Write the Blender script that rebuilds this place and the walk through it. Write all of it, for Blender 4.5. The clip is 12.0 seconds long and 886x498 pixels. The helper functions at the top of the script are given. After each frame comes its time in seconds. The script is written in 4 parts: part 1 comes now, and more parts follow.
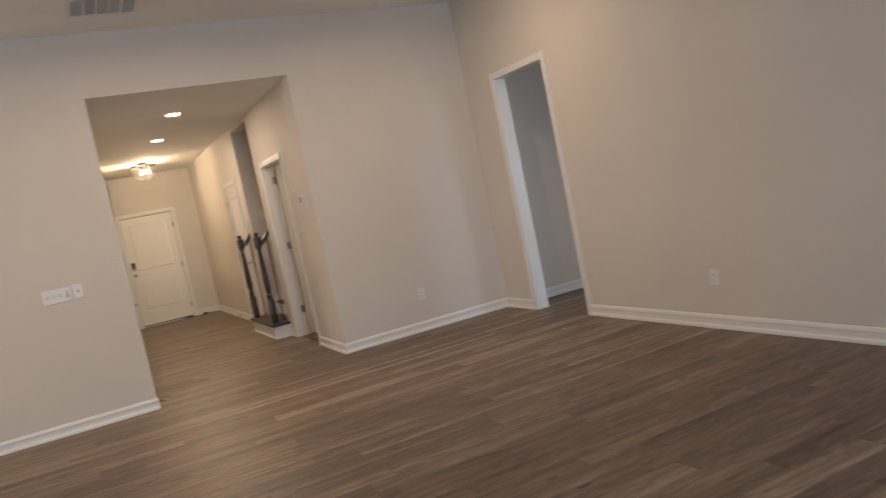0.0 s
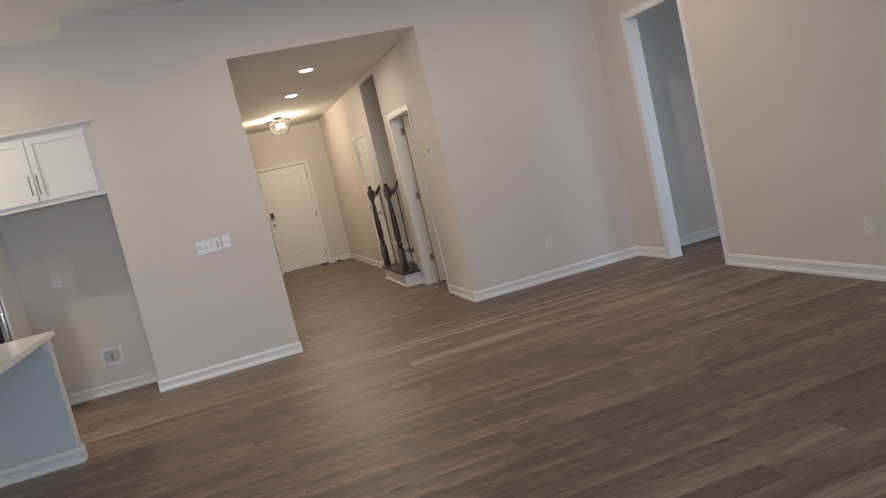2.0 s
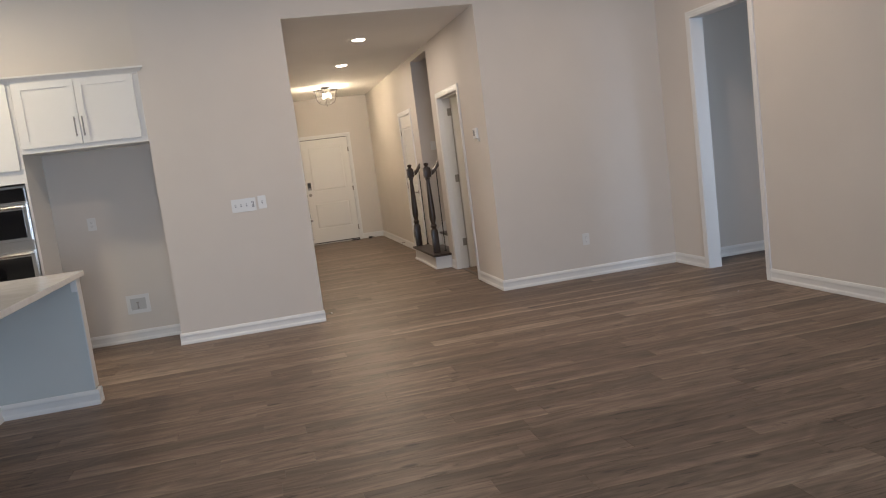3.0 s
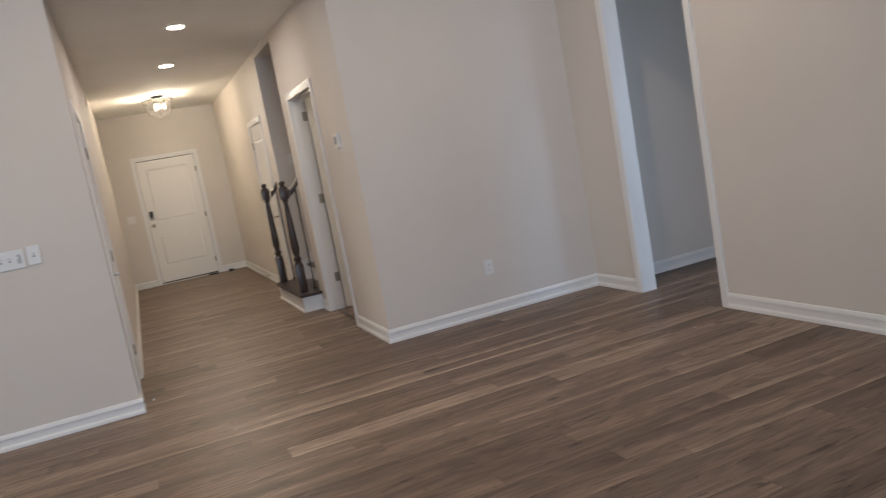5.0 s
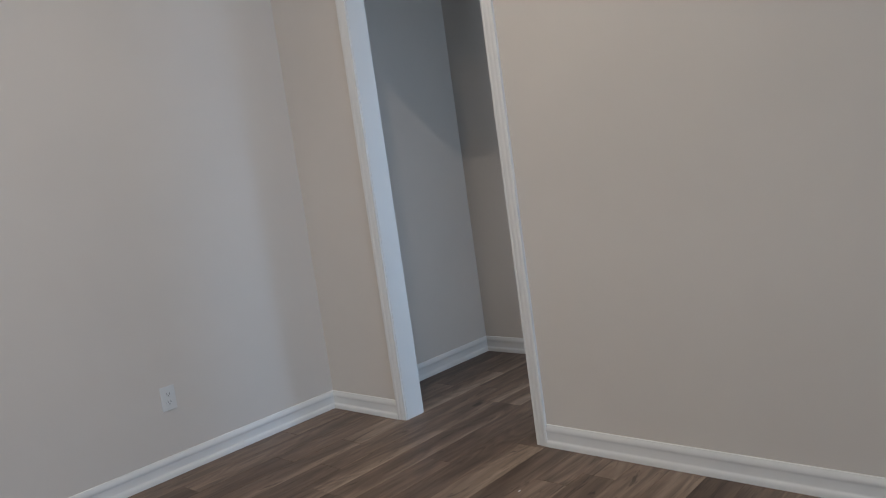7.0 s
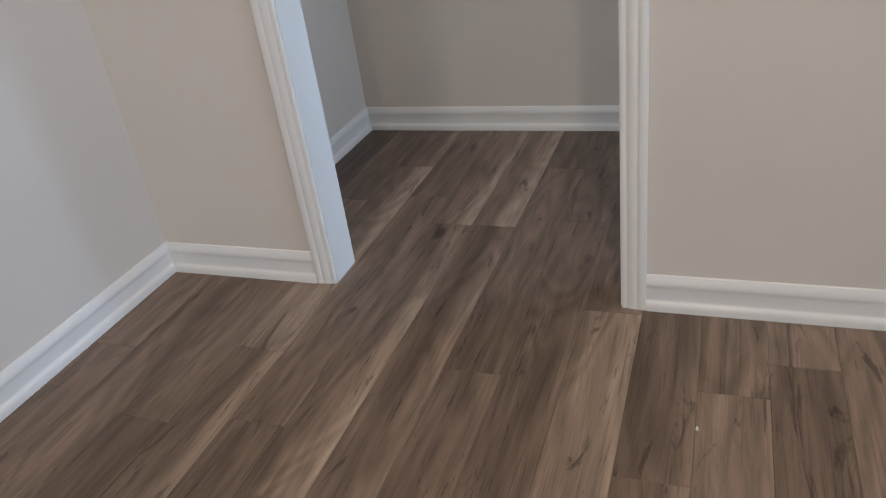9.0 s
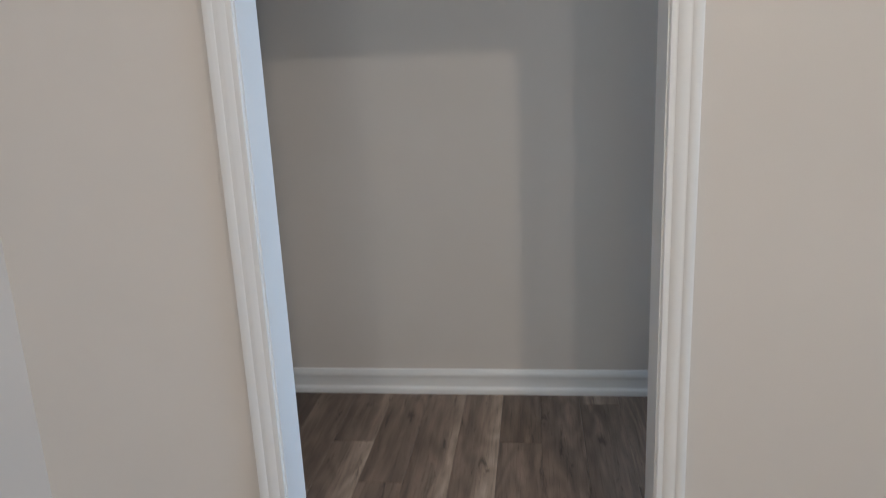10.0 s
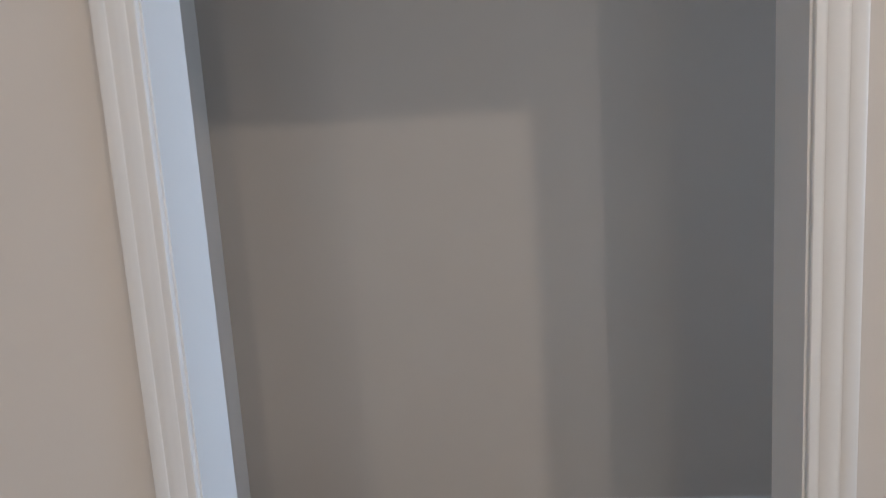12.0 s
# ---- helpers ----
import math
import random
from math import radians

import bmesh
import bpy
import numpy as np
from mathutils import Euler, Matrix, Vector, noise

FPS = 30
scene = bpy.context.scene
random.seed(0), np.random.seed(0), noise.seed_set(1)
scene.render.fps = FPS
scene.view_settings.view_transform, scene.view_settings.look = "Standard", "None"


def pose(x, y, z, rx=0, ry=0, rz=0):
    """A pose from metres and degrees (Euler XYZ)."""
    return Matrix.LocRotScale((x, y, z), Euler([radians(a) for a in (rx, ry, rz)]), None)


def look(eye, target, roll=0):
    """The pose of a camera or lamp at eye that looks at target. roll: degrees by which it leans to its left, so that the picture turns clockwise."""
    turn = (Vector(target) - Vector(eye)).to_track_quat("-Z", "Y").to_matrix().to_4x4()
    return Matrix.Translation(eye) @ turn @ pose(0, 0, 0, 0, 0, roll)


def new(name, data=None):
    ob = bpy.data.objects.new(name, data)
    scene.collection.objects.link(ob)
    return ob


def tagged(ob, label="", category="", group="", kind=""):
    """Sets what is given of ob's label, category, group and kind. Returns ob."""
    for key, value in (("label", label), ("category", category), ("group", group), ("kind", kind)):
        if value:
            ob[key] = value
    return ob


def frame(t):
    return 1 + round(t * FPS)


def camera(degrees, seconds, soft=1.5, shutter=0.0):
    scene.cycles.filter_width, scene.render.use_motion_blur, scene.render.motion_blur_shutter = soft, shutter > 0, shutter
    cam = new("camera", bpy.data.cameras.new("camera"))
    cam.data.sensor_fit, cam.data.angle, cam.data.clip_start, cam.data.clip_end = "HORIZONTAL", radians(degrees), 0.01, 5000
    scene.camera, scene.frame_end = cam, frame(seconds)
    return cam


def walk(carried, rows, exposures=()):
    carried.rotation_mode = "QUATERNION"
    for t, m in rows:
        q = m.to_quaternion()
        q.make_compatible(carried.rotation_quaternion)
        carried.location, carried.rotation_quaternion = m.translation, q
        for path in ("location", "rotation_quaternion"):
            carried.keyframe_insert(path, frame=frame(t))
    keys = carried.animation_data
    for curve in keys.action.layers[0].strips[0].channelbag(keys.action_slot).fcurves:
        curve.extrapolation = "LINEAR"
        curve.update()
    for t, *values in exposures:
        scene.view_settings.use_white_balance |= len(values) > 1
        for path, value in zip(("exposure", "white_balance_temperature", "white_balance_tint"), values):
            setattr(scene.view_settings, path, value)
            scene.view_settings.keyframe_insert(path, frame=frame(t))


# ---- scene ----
cam = camera(61.4, 12.0, soft=1.05, shutter=0.15)
PATH = [
    (0, (0.774, 1.014, 1.423), (1.627, 2.816, 1.266), -11.6),
    (0.2, (0.839, 1.06, 1.442), (1.431, 2.966, 1.323), -12.6),
    (0.4, (0.797, 1.115, 1.435), (1.27, 3.056, 1.349), -12.7),
    (0.5, (0.758, 1.076, 1.429), (1.233, 3.017, 1.344), -12.2),
    (1, (0.735, 1.008, 1.445), (1.129, 2.949, 1.169), -12.9),
    (1.2, (0.73, 0.999, 1.449), (1.09, 2.939, 1.126), -13.6),
    (1.5, (0.742, 0.977, 1.452), (1.152, 2.909, 1.136), -13.9),
    (2, (0.732, 1.006, 1.461), (1.252, 2.924, 1.235), -13.0),
    (2.5, (0.714, 1.035, 1.437), (1.269, 2.942, 1.204), -10.4),
    (2.7, (0.692, 1.04, 1.408), (1.182, 2.966, 1.179), -8.2),
    (4.3, (1.085, 2.136, 1.371), (1.38, 4.092, 1.078), -8.2),
    (4.5, (1.13, 2.324, 1.372), (1.581, 4.249, 1.071), -8.6),
    (4.9, (1.285, 2.689, 1.406), (1.931, 4.562, 1.133), -10.2),
    (5, (1.316, 2.783, 1.399), (2.045, 4.626, 1.134), -10.4),
    (5.5, (1.565, 3.273, 1.382), (2.771, 4.843, 1.094), -10.0),
    (6, (1.793, 3.692, 1.383), (2.987, 5.276, 1.13), -9.9),
    (6.5, (1.948, 4.223, 1.391), (3.243, 5.729, 1.157), -10.2),
    (6.7, (2.022, 4.393, 1.371), (3.391, 5.833, 1.149), -9.4),
    (8.3, (2.918, 5.972, 1.287), (4.597, 6.95, 0.812), -8.4),
    (8.5, (3.033, 6.108, 1.252), (4.740, 6.991, 0.693), -9.8),
    (9, (3.125, 6.500, 1.171), (4.735, 7.180, 0.197), -8.1),
    (9.5, (3.258, 6.777, 1.123), (4.951, 7.235, 0.162), -4.1),
    (10, (3.294, 6.98, 1.351), (5.213, 7.228, 0.847), -2.6),
    (10.2, (3.282, 7.014, 1.405), (5.228, 7.312, 1.051), -3.2),
    (10.5, (3.292, 7.102, 1.498), (5.271, 7.371, 1.389), -3.2),
    (10.7, (3.307, 7.133, 1.603), (5.291, 7.379, 1.645), -2.6),
    (11, (3.328, 7.157, 1.786), (5.306, 7.317, 2.033), -1.2),
    (11.2, (3.376, 7.125, 1.816), (5.336, 7.312, 2.169), -1.0),
    (11.5, (3.542, 7.117, 1.775), (5.519, 7.292, 2.022), -1.2),
    (11.7, (3.662, 7.103, 1.597), (5.652, 7.298, 1.623), -0.8),
    (12, (3.830, 7.093, 1.326), (5.792, 7.299, 0.998), -3.7),
]
EXPOSURES = [(0, -0.46, 7450, 17), (0.5, -0.43, 6700, 14), (2.5, -0.43, 6450, 13), (4.5, -0.43, 6350, 14), (5.5, -0.4, 5950, 10), (6.5, -0.45, 5850, 8), (8.5, -0.22, 6050, 9), (9.0, -0.03, 6050, 10), (9.5, 0.14, 5800, 8.5), (10, 0.02, 5900, 7.5), (10.5, -0.16, 6250, 9.5), (11, -0.22, 6300, 11), (11.5, -0.33, 6300, 11.5), (12, -0.1, 6050, 11)]
walk(cam, [(t, look(eye, target, roll)) for t, eye, target, roll in PATH], EXPOSURES)

# ---- world, sun, lamps ----
world = bpy.data.worlds.new("sky")
scene.world = world
world.use_nodes = True
wn = world.node_tree.nodes
sky = wn.new("ShaderNodeTexSky")
sky.sky_type = "NISHITA"
sky.sun_disc = False
sky.sun_elevation = radians(38)
sky.sun_rotation = radians(0)
world.node_tree.links.new(sky.outputs[0], wn["Background"].inputs[0])
wn["Background"].inputs[1].default_value = 0.12
sun = new("sun", bpy.data.lights.new("sun", "SUN"))
sun.data.energy, sun.data.angle, sun.data.color = 2.5, radians(0.5), (1.0, 0.95, 0.88)
sun.matrix_world = look((0, 30, 24), (0, 0, 0))
WARM = (1.0, 0.83, 0.58)
NEUTRAL = (1.0, 0.80, 0.61)
HALLC = (1.0, 0.86, 0.72)
DAY = (0.62, 0.79, 1.0)
CX, PWY0, PWY1 = 6.106, 4.3, 5.4            # side passage: back wall and its window
DAYW = (0.80, 0.90, 1.0)


def area_lamp(name, m, sx, sy, watts, colour, disk=False, spread=180):
    """An area lamp that shines along its own -z."""
    data = bpy.data.lights.new(name, "AREA")
    data.shape = "DISK" if disk else "RECTANGLE"
    data.size = sx
    if not disk:
        data.size_y = sy
    data.energy, data.color, data.spread = watts, colour, radians(spread)
    ob = new(name, data)
    ob.matrix_world = m
    return ob


# daylight in the glazed openings
area_lamp("daylight_1", look((1.1, -4.92, 1.22), (1.1, 8, 1.0)), 3.4, 2.2, 400, DAY)
# fill light from an added, unseen west window; brightens passage and east wall
area_lamp("fill_daylight_2", look((-5.92, 6.3, 1.65), (5, 6.9, 1.2)), 2.2, 1.3, 82, DAYW)
area_lamp("daylight_3", look((CX - .02, (PWY0 + PWY1) / 2, 1.6), (4.35, 8.2, .5)), .45, 1.1, 5.2, (0.55, 0.74, 1.0), spread=90)
# cool fill from an added, unseen window at the passage's south end
area_lamp("fill_daylight_4", look((5.53, 1.57, 1.5), (5.53, 8, 1.3)), .8, 1.3, 47, (0.70, 0.84, 1.0))
# the last can is unseen, added by carrying on the row's spacing
CANS = [(3.635, 6.43), (1.46, 6.43), (-1.86, 7.30), (-4.03, 7.30)]
for cx, cy in CANS:
    if cx > 0:
        area_lamp("can_lamp", pose(cx, cy, 3.364), 0.055, 0, 23 if cx > 3 else 35, NEUTRAL, True, 172)
    else:
        area_lamp("can_lamp", pose(cx, cy, 3.364), 0.22, 0, 42, WARM, True, 180)
HALL_CANS = [(1.98, 9.66), (1.98, 11.6)]
for cx, cy in HALL_CANS:
    area_lamp("can_lamp", pose(cx, cy, 2.803), 0.10, 0, 18, HALLC, True, 180)
# unseen can, added so that the open powder room door is lit
area_lamp("can_lamp", pose(3.9, 9.3, 2.586), 0.10, 0, 9, WARM, True, 180)
bulb = new("bulb_lamp", bpy.data.lights.new("bulb_lamp", "POINT"))
bulb.data.energy, bulb.data.color, bulb.data.shadow_soft_size = 75, WARM, 0.03
bulb.location = (1.95, 14.1, 2.68)

# ---- materials ----
PW, PLN, Y0 = .1515, 1.22, 7.1205            # planks: width, length, a joint that the rows count from


def material(name, colour, rough=0.6, metal=0.0, coat=0.0):
    m = bpy.data.materials.new(name)
    m.use_nodes = True
    b = m.node_tree.nodes["Principled BSDF"]
    b.inputs["Base Color"].default_value = (*colour, 1)
    b.inputs["Roughness"].default_value = rough
    b.inputs["Metallic"].default_value = metal
    b.inputs["Coat Weight"].default_value = coat
    return m


def node(m, kind, **values):
    n = m.node_tree.nodes.new(kind)
    for key, value in values.items():
        n.inputs[key.replace("_", " ")].default_value = value
    return n


def wire(m, a, b):
    m.node_tree.links.new(a, b)


def paint(name, colour, rough, peel=0.12, scale=260.0, mottle=0.05):
    """Rolled paint: fine orange peel, faint large mottling."""
    m = material(name, colour, rough)
    b = m.node_tree.nodes["Principled BSDF"]
    geo = node(m, "ShaderNodeNewGeometry")
    fine = node(m, "ShaderNodeTexNoise", Scale=scale, Detail=3.0, Roughness=0.6)
    wide = node(m, "ShaderNodeTexNoise", Scale=1.7, Detail=4.0, Roughness=0.55)
    for n in (fine, wide):
        wire(m, geo.outputs["Position"], n.inputs["Vector"])
    ramp = node(m, "ShaderNodeMapRange")
    ramp.inputs["To Min"].default_value, ramp.inputs["To Max"].default_value = 1 - mottle, 1 + mottle
    wire(m, wide.outputs["Fac"], ramp.inputs["Value"])
    mix = node(m, "ShaderNodeVectorMath")
    mix.operation = "SCALE"
    mix.inputs[0].default_value = colour
    wire(m, ramp.outputs[0], mix.inputs["Scale"])
    wire(m, mix.outputs[0], b.inputs["Base Color"])
    bump = node(m, "ShaderNodeBump", Strength=peel, Distance=0.0012)
    wire(m, fine.outputs["Fac"], bump.inputs["Height"])
    wire(m, bump.outputs[0], b.inputs["Normal"])
    return m


def plank_floor():
    """Weathered grey-brown oak-look vinyl, grain along x, each plank its own tone."""
    m = material("oak_vinyl", (0.15, 0.11, 0.085), 0.42)
    b = m.node_tree.nodes["Principled BSDF"]
    b.inputs["Specular IOR Level"].default_value = 0.27
    geo, info = node(m, "ShaderNodeNewGeometry"), node(m, "ShaderNodeObjectInfo")
    add = node(m, "ShaderNodeMath")
    add.operation = "ADD"
    wire(m, geo.outputs["Random Per Island"], add.inputs[0])
    wire(m, info.outputs["Random"], add.inputs[1])
    rnd = node(m, "ShaderNodeMath")
    rnd.operation = "FRACT"
    wire(m, add.outputs[0], rnd.inputs[0])
    far = node(m, "ShaderNodeVectorMath")
    far.operation = "SCALE"
    far.inputs[0].default_value = (37.0, 91.0, 53.0)
    wire(m, rnd.outputs[0], far.inputs["Scale"])
    moved = node(m, "ShaderNodeVectorMath")
    moved.operation = "ADD"
    wire(m, geo.outputs["Position"], moved.inputs[0])
    wire(m, far.outputs[0], moved.inputs[1])

    def stretched(sx, sy, **values):
        mp = node(m, "ShaderNodeMapping")
        mp.inputs["Scale"].default_value = (sx, sy, 1)
        wire(m, moved.outputs[0], mp.inputs["Vector"])
        n = node(m, "ShaderNodeTexNoise", **values)
        wire(m, mp.outputs[0], n.inputs["Vector"])
        return n

    grain = stretched(2.2, 22.0, Scale=1.0, Detail=9.0, Roughness=0.70, Distortion=0.9)
    streak = stretched(0.55, 8.5, Scale=1.0, Detail=3.0, Roughness=0.5, Distortion=0.8)
    fine = stretched(14.0, 420.0, Scale=1.0, Detail=3.0, Roughness=0.6)
    def math2(op, x, y, z=None):
        n = node(m, "ShaderNodeMath")
        n.operation = op
        for k, v in enumerate((x, y, z)):
            if v is None:
                continue
            if isinstance(v, (int, float)):
                n.inputs[k].default_value = v
            else:
                wire(m, v, n.inputs[k])
        return n.outputs[0]

    def ranged(value, a, b, c, d, smooth=False):
        n = node(m, "ShaderNodeMapRange")
        if smooth:
            n.interpolation_type = "SMOOTHSTEP"
        for key, v in zip(("From Min", "From Max", "To Min", "To Max"), (a, b, c, d)):
            if isinstance(v, (int, float)):
                n.inputs[key].default_value = v
            else:
                wire(m, v, n.inputs[key])
        wire(m, value, n.inputs["Value"])
        return n.outputs[0]

    # three more random numbers a plank, and the place across its width
    white = node(m, "ShaderNodeTexWhiteNoise")
    white.noise_dimensions = "1D"
    wire(m, rnd.outputs[0], white.inputs["W"])
    three = node(m, "ShaderNodeSeparateColor")
    wire(m, white.outputs["Color"], three.inputs[0])
    xyz = node(m, "ShaderNodeSeparateXYZ")
    wire(m, geo.outputs["Position"], xyz.inputs[0])
    across = math2("FRACT", math2("MULTIPLY_ADD", xyz.outputs["Y"], 1 / PW, -Y0 / PW + 100), 0)
    # pale sapwood that wanders along one edge of some planks, a dark vein along the other
    wander = stretched(1.3, 2.5, Scale=1.0, Detail=4.0, Roughness=0.6, Distortion=0.3)
    shifted = math2("MULTIPLY_ADD", wander.outputs["Fac"], 0.55, math2("ADD", across, -0.275))
    chosen = node(m, "ShaderNodeAttribute")
    chosen.attribute_type, chosen.attribute_name = "OBJECT", "pale_edge"
    width = math2("MAXIMUM", math2("MULTIPLY_ADD", three.outputs[0], 0.50, -0.26), chosen.outputs["Fac"])
    pale = ranged(shifted, math2("SUBTRACT", width, 0.30), math2("ADD", width, 0.22), 1.0, 0.0, True)
    vein = ranged(math2("MULTIPLY_ADD", wander.outputs["Fac"], -0.8, math2("ADD", across, 0.4)), math2("MULTIPLY_ADD", three.outputs[1], 0.9, 0.40), math2("MULTIPLY_ADD", three.outputs[1], 0.9, 0.90), 0.0, 1.0, True)
    tone = node(m, "ShaderNodeValToRGB")
    e = tone.color_ramp.elements
    e[0].position, e[0].color = 0.0, (0.075, 0.051, 0.038, 1)
    e[1].position, e[1].color = 1.0, (0.415, 0.320, 0.245, 1)
    mid = e.new(0.5)
    mid.color = (0.194, 0.141, 0.107, 1)
    s2 = math2("MULTIPLY_ADD", streak.outputs["Fac"], 0.95, -0.18)
    body = math2("MULTIPLY_ADD", rnd.outputs[0], 0.30, s2)
    body = math2("MULTIPLY_ADD", pale, math2("MULTIPLY_ADD", chosen.outputs["Fac"], 0.70, 0.15), body)
    shade = node(m, "ShaderNodeAttribute")
    shade.attribute_type, shade.attribute_name = "OBJECT", "tone"
    body = math2("ADD", body, shade.outputs["Fac"])
    body = math2("MULTIPLY_ADD", vein, -0.12, body)
    wire(m, body, tone.inputs["Fac"])
    gr = node(m, "ShaderNodeMapRange")
    gr.inputs["From Min"].default_value, gr.inputs["From Max"].default_value = 0.32, 0.68
    gr.inputs["To Min"].default_value, gr.inputs["To Max"].default_value = 0.70, 1.30
    wire(m, grain.outputs["Fac"], gr.inputs["Value"])
    fr = node(m, "ShaderNodeMapRange")
    fr.inputs["To Min"].default_value, fr.inputs["To Max"].default_value = 0.88, 1.12
    wire(m, fine.outputs["Fac"], fr.inputs["Value"])
    both = node(m, "ShaderNodeMath")
    both.operation = "MULTIPLY"
    wire(m, gr.outputs[0], both.inputs[0])
    wire(m, fr.outputs[0], both.inputs[1])
    # rare dark knots and cracks
    knot = stretched(2.6, 15.0, Scale=1.0, Detail=6.0, Roughness=0.72, Distortion=1.6)
    kr = node(m, "ShaderNodeMapRange")
    kr.inputs["From Min"].default_value, kr.inputs["From Max"].default_value = 0.585, 0.66
    kr.inputs["To Min"].default_value, kr.inputs["To Max"].default_value = 1.0, 0.45
    wire(m, knot.outputs["Fac"], kr.inputs["Value"])
    # cathedral figure: contour lines of a slow noise
    slow = stretched(1.1, 5.0, Scale=1.0, Detail=2.0, Roughness=0.45, Distortion=0.4)
    wave = node(m, "ShaderNodeMath")
    wave.operation = "MULTIPLY"
    wave.inputs[1].default_value = 60.0
    wire(m, slow.outputs["Fac"], wave.inputs[0])
    sine = node(m, "ShaderNodeMath")
    sine.operation = "SINE"
    wire(m, wave.outputs[0], sine.inputs[0])
    sr = node(m, "ShaderNodeMapRange")
    sr.inputs["From Min"].default_value = -1.0
    sr.inputs["To Min"].default_value, sr.inputs["To Max"].default_value = 0.86, 1.10
    wire(m, sine.outputs[0], sr.inputs["Value"])
    # round knots here and there
    eye = node(m, "ShaderNodeMapping")
    eye.inputs["Scale"].default_value = (1.5, 4.2, 0.0)
    wire(m, moved.outputs[0], eye.inputs["Vector"])
    cell = node(m, "ShaderNodeTexVoronoi", Scale=1.0)
    wire(m, eye.outputs[0], cell.inputs["Vector"])
    spot = ranged(math2("MULTIPLY_ADD", grain.outputs["Fac"], 0.07, cell.outputs["Distance"]), 0.065, 0.125, 0.35, 1.0, True)
    figure = node(m, "ShaderNodeMath")
    figure.operation = "MULTIPLY"
    wire(m, math2("MULTIPLY", sr.outputs[0], spot), figure.inputs[0])
    wire(m, kr.outputs[0], figure.inputs[1])
    # fine dark pores
    pore = stretched(4.5, 150.0, Scale=1.0, Detail=3.0, Roughness=0.65, Distortion=0.25)
    pores = ranged(pore.outputs["Fac"], 0.54, 0.70, 1.0, 0.66)
    all3 = node(m, "ShaderNodeMath")
    all3.operation = "MULTIPLY"
    wire(m, math2("MULTIPLY", both.outputs[0], pores), all3.inputs[0])
    wire(m, figure.outputs[0], all3.inputs[1])
    mix = node(m, "ShaderNodeVectorMath")
    mix.operation = "SCALE"
    wire(m, tone.outputs["Color"], mix.inputs[0])
    wire(m, all3.outputs[0], mix.inputs["Scale"])
    wire(m, mix.outputs[0], b.inputs["Base Color"])
    rr = node(m, "ShaderNodeMapRange")
    rr.inputs["To Min"].default_value, rr.inputs["To Max"].default_value = 0.36, 0.52
    wire(m, grain.outputs["Fac"], rr.inputs["Value"])
    wire(m, rr.outputs[0], b.inputs["Roughness"])
    bump = node(m, "ShaderNodeBump", Strength=0.12, Distance=0.0015)
    wire(m, fine.outputs["Fac"], bump.inputs["Height"])
    wire(m, bump.outputs[0], b.inputs["Normal"])
    return m


def stained_wood():
    m = material("dark_stained_wood", (0.035, 0.022, 0.016), 0.32)
    b = m.node_tree.nodes["Principled BSDF"]
    co = node(m, "ShaderNodeTexCoord")
    mp = node(m, "ShaderNodeMapping")
    mp.inputs["Scale"].default_value = (40, 40, 3)
    wire(m, co.outputs["Object"], mp.inputs["Vector"])
    n = node(m, "ShaderNodeTexNoise", Scale=1.0, Detail=6.0, Roughness=0.6)
    wire(m, mp.outputs[0], n.inputs["Vector"])
    r = node(m, "ShaderNodeValToRGB")
    e = r.color_ramp.elements
    e[0].position, e[0].color = 0.3, (0.020, 0.013, 0.010, 1)
    e[1].position, e[1].color = 0.75, (0.060, 0.038, 0.027, 1)
    wire(m, n.outputs["Fac"], r.inputs["Fac"])
    wire(m, r.outputs["Color"], b.inputs["Base Color"])
    return m


def steel():
    m = material("brushed_steel", (0.62, 0.61, 0.59), 0.24, 1.0)
    b = m.node_tree.nodes["Principled BSDF"]
    geo = node(m, "ShaderNodeNewGeometry")
    mp = node(m, "ShaderNodeMapping")
    mp.inputs["Scale"].default_value = (3, 3, 600)
    wire(m, geo.outputs["Position"], mp.inputs["Vector"])
    n = node(m, "ShaderNodeTexNoise", Scale=1.0, Detail=2.0)
    wire(m, mp.outputs[0], n.inputs["Vector"])
    bump = node(m, "ShaderNodeBump", Strength=0.08, Distance=0.001)
    wire(m, n.outputs["Fac"], bump.inputs["Height"])
    wire(m, bump.outputs[0], b.inputs["Normal"])
    return m


def quartz():
    m = material("pale_quartz", (0.62, 0.60, 0.57), 0.14)
    b = m.node_tree.nodes["Principled BSDF"]
    geo = node(m, "ShaderNodeNewGeometry")
    n = node(m, "ShaderNodeTexNoise", Scale=5.0, Detail=9.0, Roughness=0.65, Distortion=1.5)
    v = node(m, "ShaderNodeTexVoronoi", Scale=190.0)
    wire(m, geo.outputs["Position"], n.inputs["Vector"])
    wire(m, geo.outputs["Position"], v.inputs["Vector"])
    r = node(m, "ShaderNodeValToRGB")
    e = r.color_ramp.elements
    e[0].position, e[0].color = 0.35, (0.74, 0.725, 0.695, 1)
    e[1].position, e[1].color = 0.62, (0.82, 0.81, 0.785, 1)
    wire(m, n.outputs["Fac"], r.inputs["Fac"])
    mr = node(m, "ShaderNodeMapRange")
    mr.inputs["From Max"].default_value = 0.6
    mr.inputs["To Min"].default_value = 0.9
    wire(m, v.outputs["Distance"], mr.inputs["Value"])
    mix = node(m, "ShaderNodeVectorMath")
    mix.operation = "SCALE"
    wire(m, r.outputs["Color"], mix.inputs[0])
    wire(m, mr.outputs[0], mix.inputs["Scale"])
    wire(m, mix.outputs[0], b.inputs["Base Color"])
    return m


